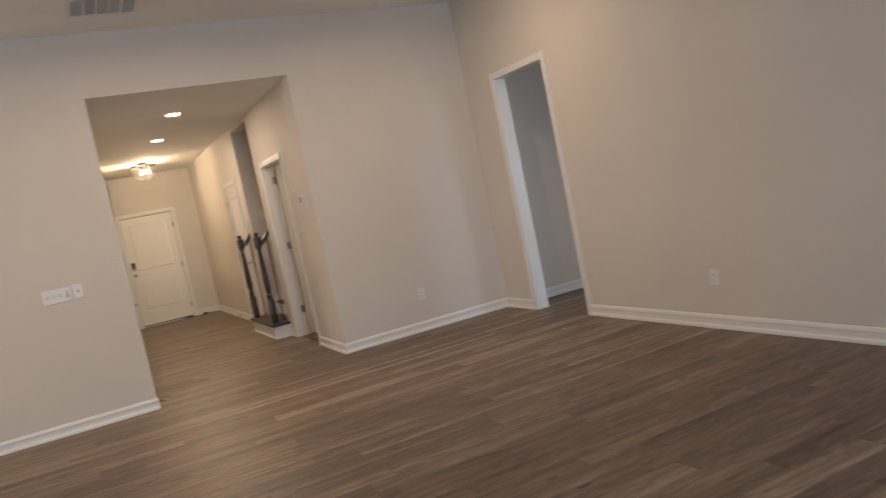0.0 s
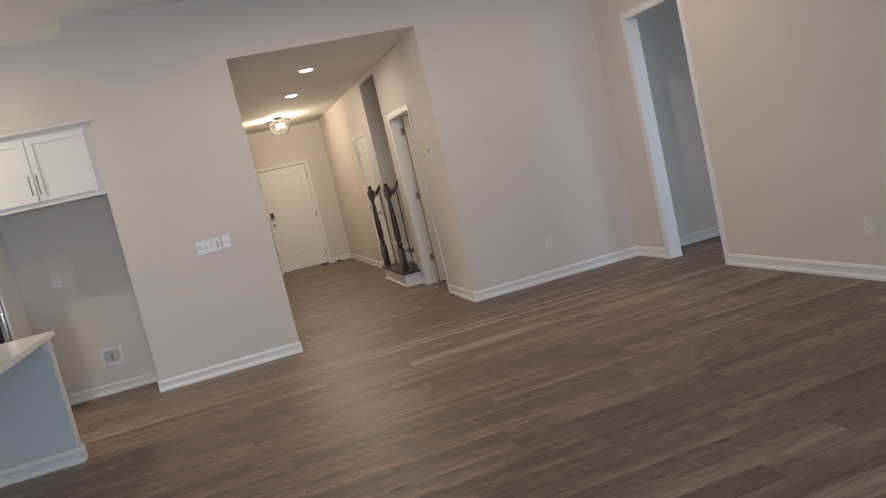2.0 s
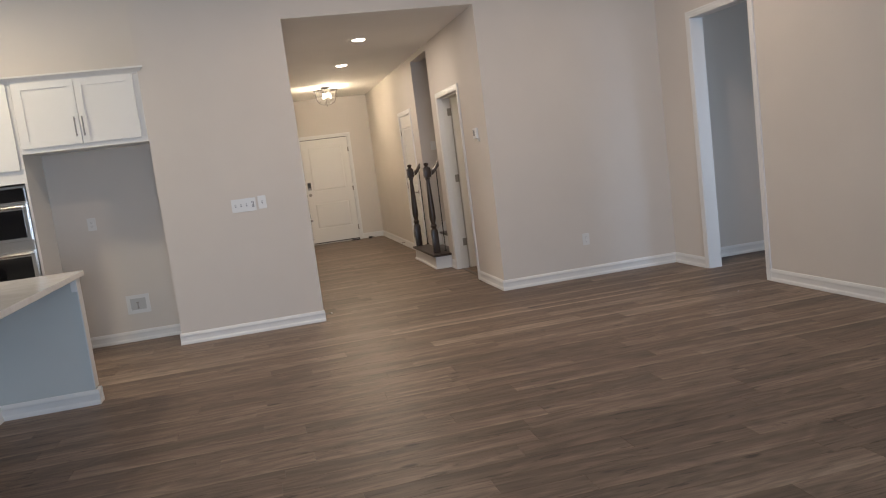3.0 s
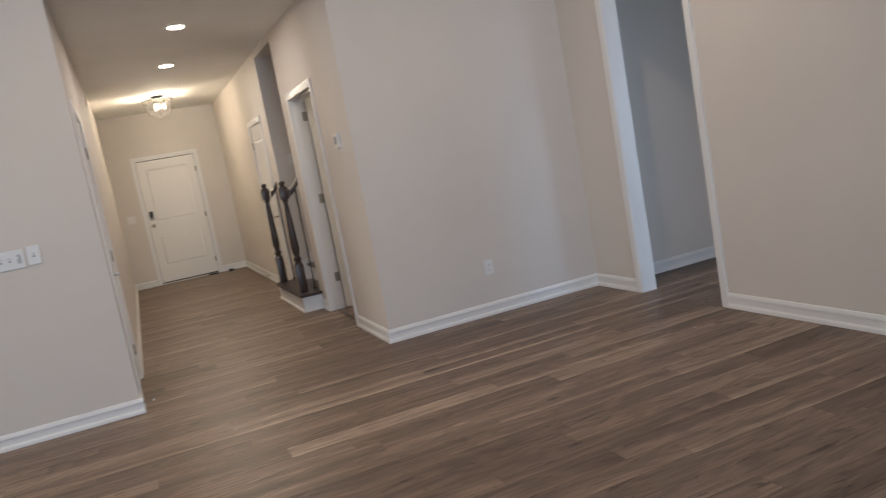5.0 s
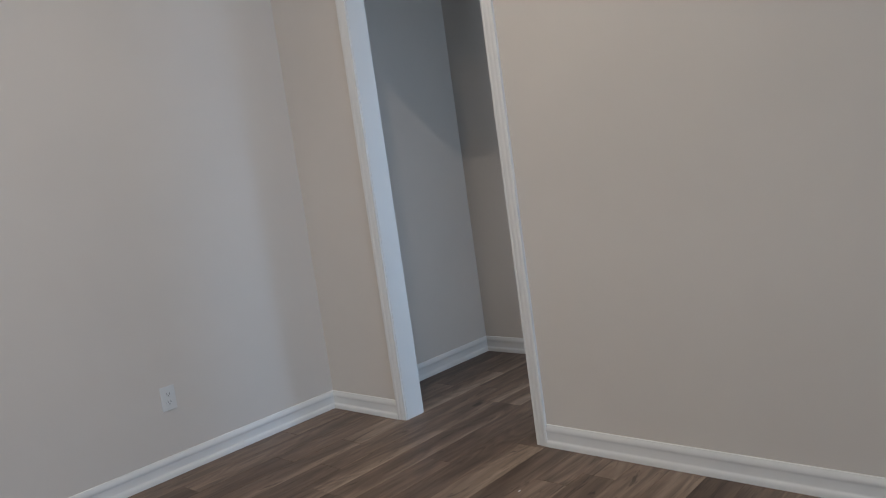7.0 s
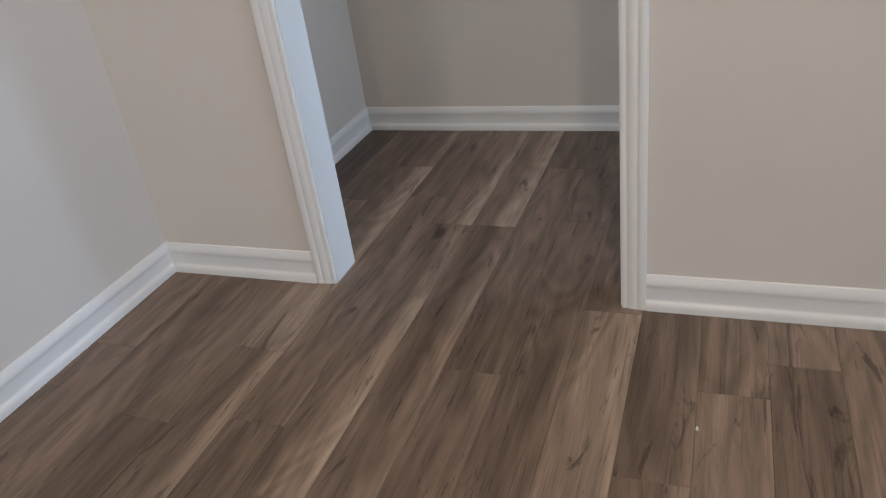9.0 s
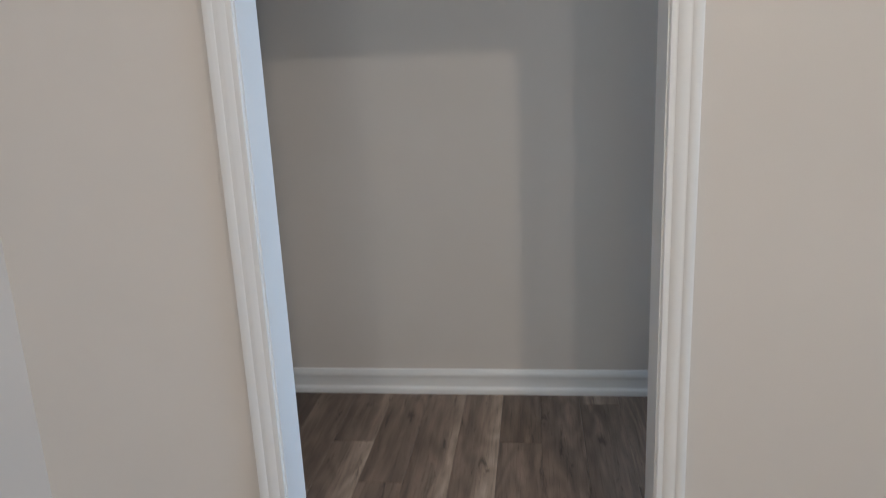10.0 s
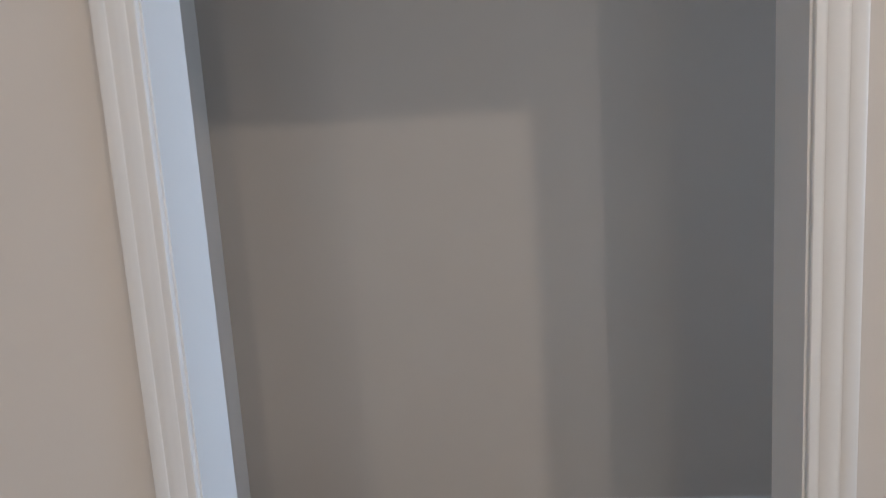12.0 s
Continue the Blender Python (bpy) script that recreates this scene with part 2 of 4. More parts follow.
def glowing(name, colour, strength):
    m = material(name, colour, 0.4)
    b = m.node_tree.nodes["Principled BSDF"]
    b.inputs["Emission Color"].default_value = (*colour, 1)
    b.inputs["Emission Strength"].default_value = strength
    return m


def clear_glass(name, tint=(1, 1, 1), rough=0.0):
    m = material(name, tint, rough)
    b = m.node_tree.nodes["Principled BSDF"]
    b.inputs["Transmission Weight"].default_value = 1.0
    b.inputs["IOR"].default_value = 1.45
    return m


WALL = paint("greige_wall_paint", (0.63, 0.585, 0.535), 0.72)
CEIL = paint("flat_ceiling_paint", (0.84, 0.825, 0.79), 0.85, 0.25, 160.0)
TRIM = paint("white_trim_paint", (0.73, 0.725, 0.71), 0.38, 0.05, 90.0, 0.02)
DOOR = paint("white_door_paint", (0.76, 0.74, 0.70), 0.42, 0.06, 120.0, 0.02)
CAB = paint("white_cabinet_paint", (0.76, 0.75, 0.72), 0.36, 0.04, 90.0, 0.02)
PONY = paint("grey_island_paint", (0.55, 0.575, 0.56), 0.6, 0.1)
FLOOR = plank_floor()
UNDER = paint("dark_underlay", (0.03, 0.025, 0.02), 0.9, 0.1)
WOOD = stained_wood()
STEEL = steel()
NICKEL = material("satin_nickel", (0.34, 0.32, 0.295), 0.36, 1.0)
ALUM = paint("dull_aluminium", (0.62, 0.61, 0.58), 0.45, 0.05, 90.0, 0.06)
IRON = paint("black_iron", (0.018, 0.016, 0.015), 0.5, 0.1)
BLACKGLASS = material("black_oven_glass", (0.006, 0.006, 0.007), 0.08, 0.0, 0.3)
PLASTIC = material("white_plastic", (0.70, 0.70, 0.69), 0.35)
# white plastic greyed to paint the shade inside the water box
SHADEDPL = material("shaded_white_plastic", (0.48, 0.48, 0.47), 0.45)
GREYPL = material("grey_plastic", (0.24, 0.245, 0.25), 0.4)
DARK = material("dark_slot", (0.02, 0.02, 0.02), 0.6)
LENS = glowing("lit_lens", (1.0, 0.88, 0.70), 26.0)
BULBM = glowing("lit_bulb", (1.0, 0.80, 0.55), 26.0)
GLASS = clear_glass("seeded_glass", (1, 1, 1), 0.10)
PANE = clear_glass("window_glass", (0.96, 1.0, 0.99))
QUARTZ = quartz()
# grey that paints the shade behind the vent's louvres
VENTD = paint("vent_shadow_grey", (0.46, 0.44, 0.41), 0.8, 0.1)
GRASS = paint("lawn", (0.06, 0.10, 0.03), 0.95, 0.3, 40.0, 0.3)
EXT = paint("outer_sheathing", (0.45, 0.43, 0.40), 0.8)

# ---- mesh helpers ----


def box(bm, x0, x1, y0, y1, z0, z1, bevel=0.0):
    """Adds a box, with its edges rounded off when bevel is given."""
    x0, x1, y0, y1, z0, z1 = min(x0, x1), max(x0, x1), min(y0, y1), max(y0, y1), min(z0, z1), max(z0, z1)
    m = Matrix.Translation(((x0 + x1) / 2, (y0 + y1) / 2, (z0 + z1) / 2)) @ Matrix.Diagonal((x1 - x0, y1 - y0, z1 - z0, 1))
    made = bmesh.ops.create_cube(bm, size=1, matrix=m)["verts"]
    if bevel:
        edges = list({e for v in made for e in v.link_edges})
        bmesh.ops.bevel(bm, geom=edges, offset=bevel, segments=2, profile=0.6, affect="EDGES")
    return bm


def boxes(*sets, bevel=0.0):
    bm = bmesh.new()
    for s in sets:
        box(bm, *s, bevel=bevel)
    return bm


def lathe(bm, m, outline, n=20):
    """Turns an outline of (radius, height) about the z axis of m."""
    rings = []
    for r, z in outline:
        rings.append([bm.verts.new(m @ Vector((r * math.cos(2 * math.pi * k / n), r * math.sin(2 * math.pi * k / n), z))) for k in range(n)])
    for a, b in zip(rings, rings[1:]):
        for k in range(n):
            bm.faces.new((a[k], a[(k + 1) % n], b[(k + 1) % n], b[k]))
    if outline[0][0] > 1e-5:
        bm.faces.new(list(reversed(rings[0])))
    if outline[-1][0] > 1e-5:
        bm.faces.new(rings[-1])
    return bm


def rod(bm, a, b, r, n=12):
    a, b = Vector(a), Vector(b)
    m = Matrix.Translation(a) @ (b - a).to_track_quat("Z", "Y").to_matrix().to_4x4()
    return lathe(bm, m, [(r, 0), (r, (b - a).length)], n)


def part(name, bm, mat, parent=None, label="", smooth=False):
    me = bpy.data.meshes.new(name)
    bmesh.ops.recalc_face_normals(bm, faces=bm.faces[:])
    bm.to_mesh(me)
    bm.free()
    me.materials.append(mat)
    if smooth:
        for p in me.polygons:
            p.use_smooth = True
        me.set_sharp_from_angle(angle=radians(35))
    ob = new(name, me)
    if parent:
        ob.parent = parent
        ob.matrix_parent_inverse = parent.matrix_world.inverted()
    if label:
        tagged(ob, label)
    return ob


def thing(name, at, label, category, group="", kind=""):
    """An Empty at the base of a thing, to hold its parts."""
    e = new(name)
    e.empty_display_size = 0.1
    e.matrix_world = pose(*at)
    bpy.context.view_layer.update()
    return tagged(e, label, category, group, kind)


def setting(name, bm, mat, label, category):
    return tagged(part(name, bm, mat), label, category, kind="structure")


# ---- structure ----
WT = .118                                    # thickness of the east wall
XE, YN, ZC, ZH = 4.826, 8.20, 3.38, 2.82      # east wall, north wall, room ceiling, hall ceiling
XW, YS = -6.0, -5.0                          # west and south walls
HL, HR, YF = 1.08, 2.90, 16.0                # hall's sides and front wall
OY0, OY1, OZ = 6.725, 7.58, 2.40             # cased opening
PL = -0.21                                   # left end of the short wall
YK = 8.78                                    # kitchen back wall
CY0, CY1 = 1.5, 8.04                         # side passage: ends
J = 0.018                                    # jamb board
PD0, PD1, PDZ = 9.135, 10.065, 2.105             # powder room door
ST0, ST1, STZ = 10.43, 11.40, 2.745          # stair opening
FD0, FD1, FDZ = 11.86, 12.70, 2.09           # closet door in the hall
DX0, DX1, DZ = 1.50, 2.42, 2.06              # front door
LD0, LD1 = 8.46, 9.28                      # door in the hall's left wall

setting("wall_east", boxes((XE, XE + WT, YS - .14, OY0 - J, 0, ZC), (XE, XE + WT, OY1 + J, YN + .14, 0, ZC), (XE, XE + WT, OY0 - J, OY1 + J, OZ + J, ZC)),
        WALL, "greige painted wall with a cased opening", "wall")
setting("wall_north", boxes((PL, HL, YN, YN + .14, 0, ZC), (HR, XE, YN, YN + .14, 0, ZC), (HL, HR, YN, YN + .14, ZH, ZC), (PL, PL + .14, YN + .14, YK + .14, 0, ZC)),
        WALL, "greige painted wall with a wide hall opening", "wall")
setting("wall_kitchen", boxes((XW, PL, YK, YK + .14, 0, ZC)), WALL, "greige painted wall behind the kitchen cabinets", "wall")
setting("wall_hall_left", boxes((HL - .14, HL, YN + .14, LD0 - J, 0, ZH), (HL - .14, HL, LD1 + J, YF, 0, ZH), (HL - .14, HL, LD0 - J, LD1 + J, FDZ + J, ZH)),
        WALL, "greige painted hall wall with a white door", "wall")
setting("wall_hall_right", boxes((HR, HR + .14, YN + .14, PD0 - J, 0, ZH), (HR, HR + .14, PD1 + J, ST0, 0, ZH), (HR, HR + .14, ST1, FD0 - J, 0, ZH), (HR, HR + .14, FD1 + J, YF, 0, ZH),
                                 (HR, HR + .14, PD0 - J, PD1 + J, PDZ + J, ZH), (HR, HR + .14, ST0, ST1, STZ, ZH), (HR, HR + .14, FD0 - J, FD1 + J, FDZ + J, ZH)),
        WALL, "greige painted hall wall with doors and the stair opening", "wall")
setting("wall_front", boxes((HL - .14, DX0 - J, YF, YF + .14, 0, ZH), (DX1 + J, HR + .14, YF, YF + .14, 0, ZH), (DX0 - J, DX1 + J, YF, YF + .14, DZ + J, ZH)),
        WALL, "greige painted wall around the front door", "wall")
KY0, KY1, KZ0, KZ1 = 5.15, 7.45, 0.95, 2.35
setting("wall_west", boxes((XW - .14, XW, YS - .14, KY0, 0, ZC), (XW - .14, XW, KY1, YK + .14, 0, ZC), (XW - .14, XW, KY0, KY1, 0, KZ0), (XW - .14, XW, KY0, KY1, KZ1, ZC)), WALL, "plain greige painted wall", "wall")
WX0, WX1, WZ1 = -0.7, 2.9, 2.4
setting("wall_south", boxes((XW, WX0, YS - .14, YS, 0, ZC),
                            (WX0, WX1, YS - .14, YS, WZ1, ZC), (WX1, XE, YS - .14, YS, 0, ZC)), WALL, "greige painted wall with glazed openings", "wall")
# side passage behind the cased opening
setting("wall_passage_east", boxes((CX, CX + .14, CY0 - .14, PWY0, 0, 3.5), (CX, CX + .14, PWY1, CY1 + .14, 0, 3.5), (CX, CX + .14, PWY0, PWY1, 0, .9), (CX, CX + .14, PWY0, PWY1, 2.25, 3.5)),
        WALL, "greige painted back wall of a dim side passage", "wall")
setting("wall_passage_north", boxes((XE + WT, CX, CY1, CY1 + .14, 0, 3.5)), WALL, "greige painted end wall of a dim side passage", "wall")
setting("wall_passage_south", boxes((XE + WT, 5.08, CY0 - .14, CY0, 0, 3.5), (5.98, CX, CY0 - .14, CY0, 0, 3.5), (5.08, 5.98, CY0 - .14, CY0, 0, .8), (5.08, 5.98, CY0 - .14, CY0, 2.2, 3.5)),
        WALL, "unseen greige painted end wall with an added window", "wall")
setting("ceiling_passage", boxes((XE + WT, CX, CY0, CY1, 3.38, 3.5)), CEIL, "flat white painted ceiling", "ceiling")
# powder room, stairwell and the closets behind the doors
setting("wall_powder_room", boxes((HR + .14, 4.9, YN + .15, YN + .27, 0, ZH), (HR + .14, 4.9, 10.17, 10.29, 0, ZH), (4.9, 5.0, YN + .15, 10.29, 0, ZH)), WALL, "greige painted walls of the powder room", "wall")
setting("ceiling_powder_room", boxes((HR + .14, 4.9, YN + .27, 10.17, 2.6, 2.7)), CEIL, "flat white painted ceiling", "ceiling")
setting("wall_stairwell", boxes((HR + .14, 7.2, 10.29, ST0, 0, 4.9), (HR + .14, 7.2, ST1, ST1 + .12, 0, 4.9), (7.2, 7.3, 10.29, ST1 + .12, 0, 4.9)), WALL, "greige painted stairwell walls", "wall")
setting("ceiling_stairwell", boxes((HR + .14, 7.2, ST0, ST1, 4.8, 4.9)), CEIL, "flat white painted ceiling", "ceiling")
setting("wall_stair_front", boxes((HR, HR + .14, ST0 - .14, ST1 + .12, ZH + .12, 4.9)), WALL, "plain greige painted wall", "wall")
setting("wall_closet", boxes((HR + .14, 3.9, ST1 + .13, ST1 + .2, 0, ZH), (HR + .14, 3.9, 13.0, 13.1, 0, ZH), (3.9, 4.0, ST1 + .13, 13.1, 0, ZH)), WALL, "plain greige painted closet walls", "wall")
setting("wall_side_room", boxes((-.6, HL - .14, 8.93, 9.03, 0, ZH), (-.6, HL - .14, 11.6, 11.7, 0, ZH), (-.7, -.6, 8.93, 11.7, 0, ZH)), WALL, "plain greige painted room walls", "wall")
setting("ceiling", boxes((XW - .14, XE + WT, YS - .14, YK + .14, ZC, ZC + .12)), CEIL, "flat white painted room ceiling", "ceiling")
setting("ceiling_hall", boxes((HL - .14, 5.0, YN + .14, 9.0, ZH, ZH + .12), (-.7, 5.0, 9.0, 10.29, ZH, ZH + .12), (-.7, HR, 10.29, YF + .14, ZH, ZH + .12), (HR, 4.0, ST1 + .12, YF + .14, ZH, ZH + .12)),
        CEIL, "flat white painted hall ceiling", "ceiling")
setting("ceiling_soffit", boxes((HL + .002, HR - .002, YN + .002, YN + .142, ZH - .004, ZH - .0005)), CEIL, "flat white painted soffit of the hall opening", "ceiling")
setting("ground", boxes((-400, 400, -400, 400, -0.4, -0.3)), GRASS, "flat green lawn around the house", "ground")
setting("foundation", boxes((XW - .14, 7.3, YS - .14, 16.14, -0.3, -0.012)), EXT, "concrete slab under the house", "foundation")


# ---- trim: baseboards, jambs, casings ----
BASE = [(0, 0), (.0185, 0), (.0185, .012), (.0175, .020), (.0145, .026), (.0115, .029), (.0100, .032), (.0095, .036), (.0095, .066), (.0100, .070), (.0120, .074), (.0122, .079), (.0112, .087), (.0090, .093), (.0080, .096), (.0050, .103), (0, .105)]


def baseboard(p, q, n, name="baseboard"):
    """A baseboard with shoe moulding along the foot of a wall from p to q; n points into the room."""
    bm = bmesh.new()
    ends = []
    for x, y in (p, q):
        ends.append([bm.verts.new((x + n[0] * d, y + n[1] * d, z)) for d, z in BASE])
    k = len(BASE)
    for i in range(k):
        bm.faces.new((ends[0][i], ends[0][(i + 1) % k], ends[1][(i + 1) % k], ends[1][i]))
    bm.faces.new(ends[0])
    bm.faces.new(list(reversed(ends[1])))
    ob = part(name, bm, TRIM, smooth=True)
    return tagged(ob, "white painted baseboard with shoe moulding at the wall's foot", "baseboard", kind="structure")


T = 0.0175
CW = 0.066
baseboard((XE, OY0 - CW), (XE, YS), (-1, 0))
baseboard((XE, OY1 + CW), (XE, YN), (-1, 0))
baseboard((HR - T, YN), (XE, YN), (0, -1))
baseboard((PL - T, YN), (HL + T, YN), (0, -1))
baseboard((HL, YN - .0), (HL, LD0 - CW), (1, 0))
baseboard((HL, LD1 + CW), (HL, YF), (1, 0))
baseboard((HR, YN), (HR, PD0 - CW), (-1, 0))
baseboard((HR, PD1 + CW), (HR, 10.335), (-1, 0))
baseboard((HR, 11.676), (HR, FD0 - CW), (-1, 0))
baseboard((HR, FD1 + CW), (HR, YF), (-1, 0))
baseboard((HL, YF), (DX0 - CW, YF), (0, -1))
baseboard((DX1 + CW, YF), (HR, YF), (0, -1))
baseboard((PL, YN), (PL, YK), (-1, 0))
baseboard((-1.27, YK), (PL, YK), (0, -1))
baseboard((CX, CY0), (CX, CY1), (-1, 0))
baseboard((XE + WT, CY1), (CX, CY1), (0, -1))
baseboard((XE + WT, OY1 + CW), (XE + WT, CY1), (1, 0))
baseboard((XE + WT, OY0 - CW), (XE + WT, CY0), (1, 0))

CASING = [(.004, 0), (.004, .010), (.0055, .0115), (.0145, .0120), (.0160, .0114), (.0180, .0114), (.0195, .0125), (.030, .0145), (.041, .0150), (.0425, .0143), (.0445, .0143), (.046, .0155), (.053, .0165), (.062, .0165), (.066, .0145), (.066, 0)]


def casing(o, u, n, u0, u1, ztop, parent, name="casing"):
    """Moulded casing with mitred corners round an opening; o a wall point, u along the wall, n out of it."""
    bm = bmesh.new()
    o, u, n = Vector(o), Vector(u), Vector(n)
    rails = []
    for w, d in CASING:
        st = [(u0 - w, 0), (u0 - w, ztop + w), (u1 + w, ztop + w), (u1 + w, 0)]
        rails.append([bm.verts.new(o + u * a + n * d + Vector((0, 0, z))) for a, z in st])
    for a, b in zip(rails, rails[1:]):
        for k in range(3):
            bm.faces.new((a[k], a[k + 1], b[k + 1], b[k]))
    bm.faces.new([r[0] for r in rails])
    bm.faces.new([r[3] for r in rails])
    for k in range(3):
        bm.faces.new((rails[0][k], rails[0][k + 1], rails[-1][k + 1], rails[-1][k]))
    return part(name, bm, TRIM, parent, smooth=True)


def jamb(o, u, n, u0, u1, ztop, depth, parent, stop=False):
    """Board lining of an opening through a wall of that depth; n points out of the wall's front."""
    o, u, n = Vector(o), Vector(u), Vector(n)

    def slab(a0, a1, d0, d1, z0, z1, bm):
        p, q = o + u * a0 - n * d0, o + u * a1 - n * d1
        box(bm, p.x, q.x, p.y, q.y, z0, z1, bevel=0.0012)

    for a0, a1, z0, z1 in ((u0 - J, u0, 0, ztop + J), (u1, u1 + J, 0, ztop + J), (u0, u1, ztop, ztop + J)):
        bm = bmesh.new()
        slab(a0, a1, -.002, depth + .002, z0, z1, bm)
        part("jamb_board", bm, TRIM, parent)
    if stop:
        bm = bmesh.new()
        for a0, a1, z0, z1 in ((u0, u0 + .011, 0, ztop), (u1 - .011, u1, 0, ztop), (u0 + .011, u1 - .011, ztop - .011, ztop)):
            slab(a0, a1, .045, .080, z0, z1, bm)
        part("door_stop", bm, TRIM, parent)


opening = thing("cased_opening_frame", (XE, (OY0 + OY1) / 2, 0), "white painted moulded casing around an open doorway", "door frame", kind="structure")
jamb((XE, 0, 0), (0, 1, 0), (-1, 0, 0), OY0, OY1, OZ, WT, opening)
casing((XE, 0, 0), (0, 1, 0), (-1, 0, 0), OY0, OY1, OZ, opening)
casing((XE + WT, 0, 0), (0, 1, 0), (1, 0, 0), OY0, OY1, OZ, opening)


# ---- doors ----
def panel_slab(bm, w, h, t, rows):
    """A door slab in its own axes: x across, y thickness, z up, with sunk moulded panels on both faces."""
    sx = 0.115
    zs = [0.0]
    for z0, z1 in rows:
        zs += [z0, z1]
    zs.append(h)
    box(bm, 0, sx, 0, t, 0, h)
    box(bm, w - sx, w, 0, t, 0, h)
    for k in range(0, len(zs), 2):
        box(bm, sx, w - sx, 0, t, zs[k], zs[k + 1])
    for z0, z1 in rows:
        for front in (0, 1):
            steps = [(0, 0), (.001, .015), (.017, .015), (.034, .004)]
            loops = []
            for inset, sink in steps:
                y = sink if front == 0 else t - sink
                loops.append([bm.verts.new(v) for v in ((sx + inset, y, z0 + inset), (w - sx - inset, y, z0 + inset), (w - sx - inset, y, z1 - inset), (sx + inset, y, z1 - inset))])
            for a, b in zip(loops, loops[1:]):
                for k in range(4):
                    bm.faces.new((a[k], a[(k + 1) % 4], b[(k + 1) % 4], b[k]))
            bm.faces.new(loops[-1])
    return bm


TWO_PANEL = ((.29, .80), (1.03, 1.90))


def knob(bm, at, n, r=.027):
    m = Matrix.Translation(at) @ Vector(n).to_track_quat("Z", "Y").to_matrix().to_4x4()
    return lathe(bm, m, [(.032, 0), (.032, .006), (.014, .010), (.011, .030), (r * .75, .038), (r, .050), (r * .95, .060), (r * .5, .068), (0.0001, .069)], 18)


def lever(at, n, along):
    """A lever handle on a rose."""
    at, n, along = Vector(at), Vector(n), Vector(along)
    bm = bmesh.new()
    m = Matrix.Translation(at) @ n.to_track_quat("Z", "Y").to_matrix().to_4x4()
    lathe(bm, m, [(.031, 0), (.031, .006), (.026, .010), (.010, .012), (.010, .048)], 18)
    rod(bm, at + n * .046 - along * .008, at + n * .050 + along * .105, .0085)
    return bm


def hinge(bm, x, y, z, nx, ny):
    rod(bm, (x, y, z - .045), (x, y, z + .045), .0065, 10)
    box(bm, x - abs(ny) * .019, x + abs(ny) * .019, y - abs(nx) * .019, y + abs(nx) * .019, z - .044, z + .044)


# front door
front = thing("door_front", ((DX0 + DX1) / 2, YF, 0), "closed white two-panel front door with keypad lock", "door", kind="structure")
jamb((0, YF, 0), (1, 0, 0), (0, -1, 0), DX0, DX1, DZ, .14, front)
casing((0, YF, 0), (1, 0, 0), (0, -1, 0), DX0, DX1, DZ, front)
bm = panel_slab(bmesh.new(), DX1 - DX0 - .010, DZ - .030, .044, TWO_PANEL)
bmesh.ops.transform(bm, matrix=pose(DX0 + .005, YF + .012, .018), verts=bm.verts)
part("door_slab", bm, DOOR, front)
part("threshold", boxes((DX0, DX1, YF - .015, YF + .12, .0, .016), bevel=.004), ALUM, front, "pale metal door threshold")
# dark strip behind the door's gap paints its shade and stops stray daylight
part("dark_gap_strip", boxes((DX0 + .002, DX1 - .002, YF + .058, YF + .066, DZ - .03, DZ - .001), (DX0 + .001, DX0 + .012, YF + .058, YF + .066, .017, DZ - .03), (DX1 - .012, DX1 - .001, YF + .058, YF + .066, .017, DZ - .03)), DARK, front, "dark strip that stands in for the shaded gap round the door")
part("weather_sweep", boxes((DX0 + .01, DX1 - .01, YF + .006, YF + .018, .017, .034)), DARK, front, "dark rubber door sweep")
bm = boxes((1.528, 1.602, YF - .016, YF + .012, 1.085, 1.235), bevel=.008)
lock = part("keypad_lock", bm, NICKEL, front, "satin nickel keypad deadbolt")
part("keypad", boxes((1.537, 1.593, YF - .0185, YF - .015, 1.125, 1.226), bevel=.001), DARK, lock, "dark number pad")
part("door_knob", knob(bmesh.new(), (1.565, YF + .012, .99), (0, -1, 0), .031), NICKEL, front, "satin nickel knob", True)
for z in (.25, 1.03, 1.80):
    bm = bmesh.new()
    hinge(bm, DX1 - .002, YF - .002, z, 0, 1)
    part("hinge", bm, NICKEL, front, "satin nickel hinge")


def hall_door(name, x, n, y0, y1, ztop, label, hinge_far, handle=True, slab=True):
    """A door in one of the hall's side walls; n is +1 or -1, the x direction out of the wall."""
    d = thing(name, (x, (y0 + y1) / 2, 0), label, "door", kind="structure")
    jamb((x, 0, 0), (0, 1, 0), (n, 0, 0), y0, y1, ztop, .14, d, stop=not slab)
    casing((x, 0, 0), (0, 1, 0), (n, 0, 0), y0, y1, ztop, d)
    if slab:
        bm = panel_slab(bmesh.new(), y1 - y0 - .006, ztop - .018, .035, TWO_PANEL)
        bmesh.ops.transform(bm, matrix=pose(x - n * .006 if n < 0 else x - .006, y0 + .003, .012, 0, 0, 90), verts=bm.verts)
        if n < 0:
            bmesh.ops.translate(bm, vec=(.035, 0, 0), verts=bm.verts)
        part("door_slab", bm, DOOR, d)
        ky = y0 + .065 if hinge_far else y1 - .065
        hy = y1 if hinge_far else y0
        if handle:
            part("lever_handle", lever((x - n * .006, ky, .94), (n, 0, 0), (0, 1 if hinge_far else -1, 0)), NICKEL, d, "satin nickel lever handle", True)
        for z in (.25, 1.03, 1.85):
            bm = bmesh.new()
            hinge(bm, x + n * .002, hy, z, 1, 0)
            part("hinge", bm, NICKEL, d, "satin nickel hinge")
    return d


hall_door("door_closet", HR, -1, FD0, FD1, FDZ, "closed white two-panel hall door with lever handle", True)
hall_door("door_side_room", HL, 1, LD0, LD1, FDZ, "closed white two-panel hall door with lever handle", True)
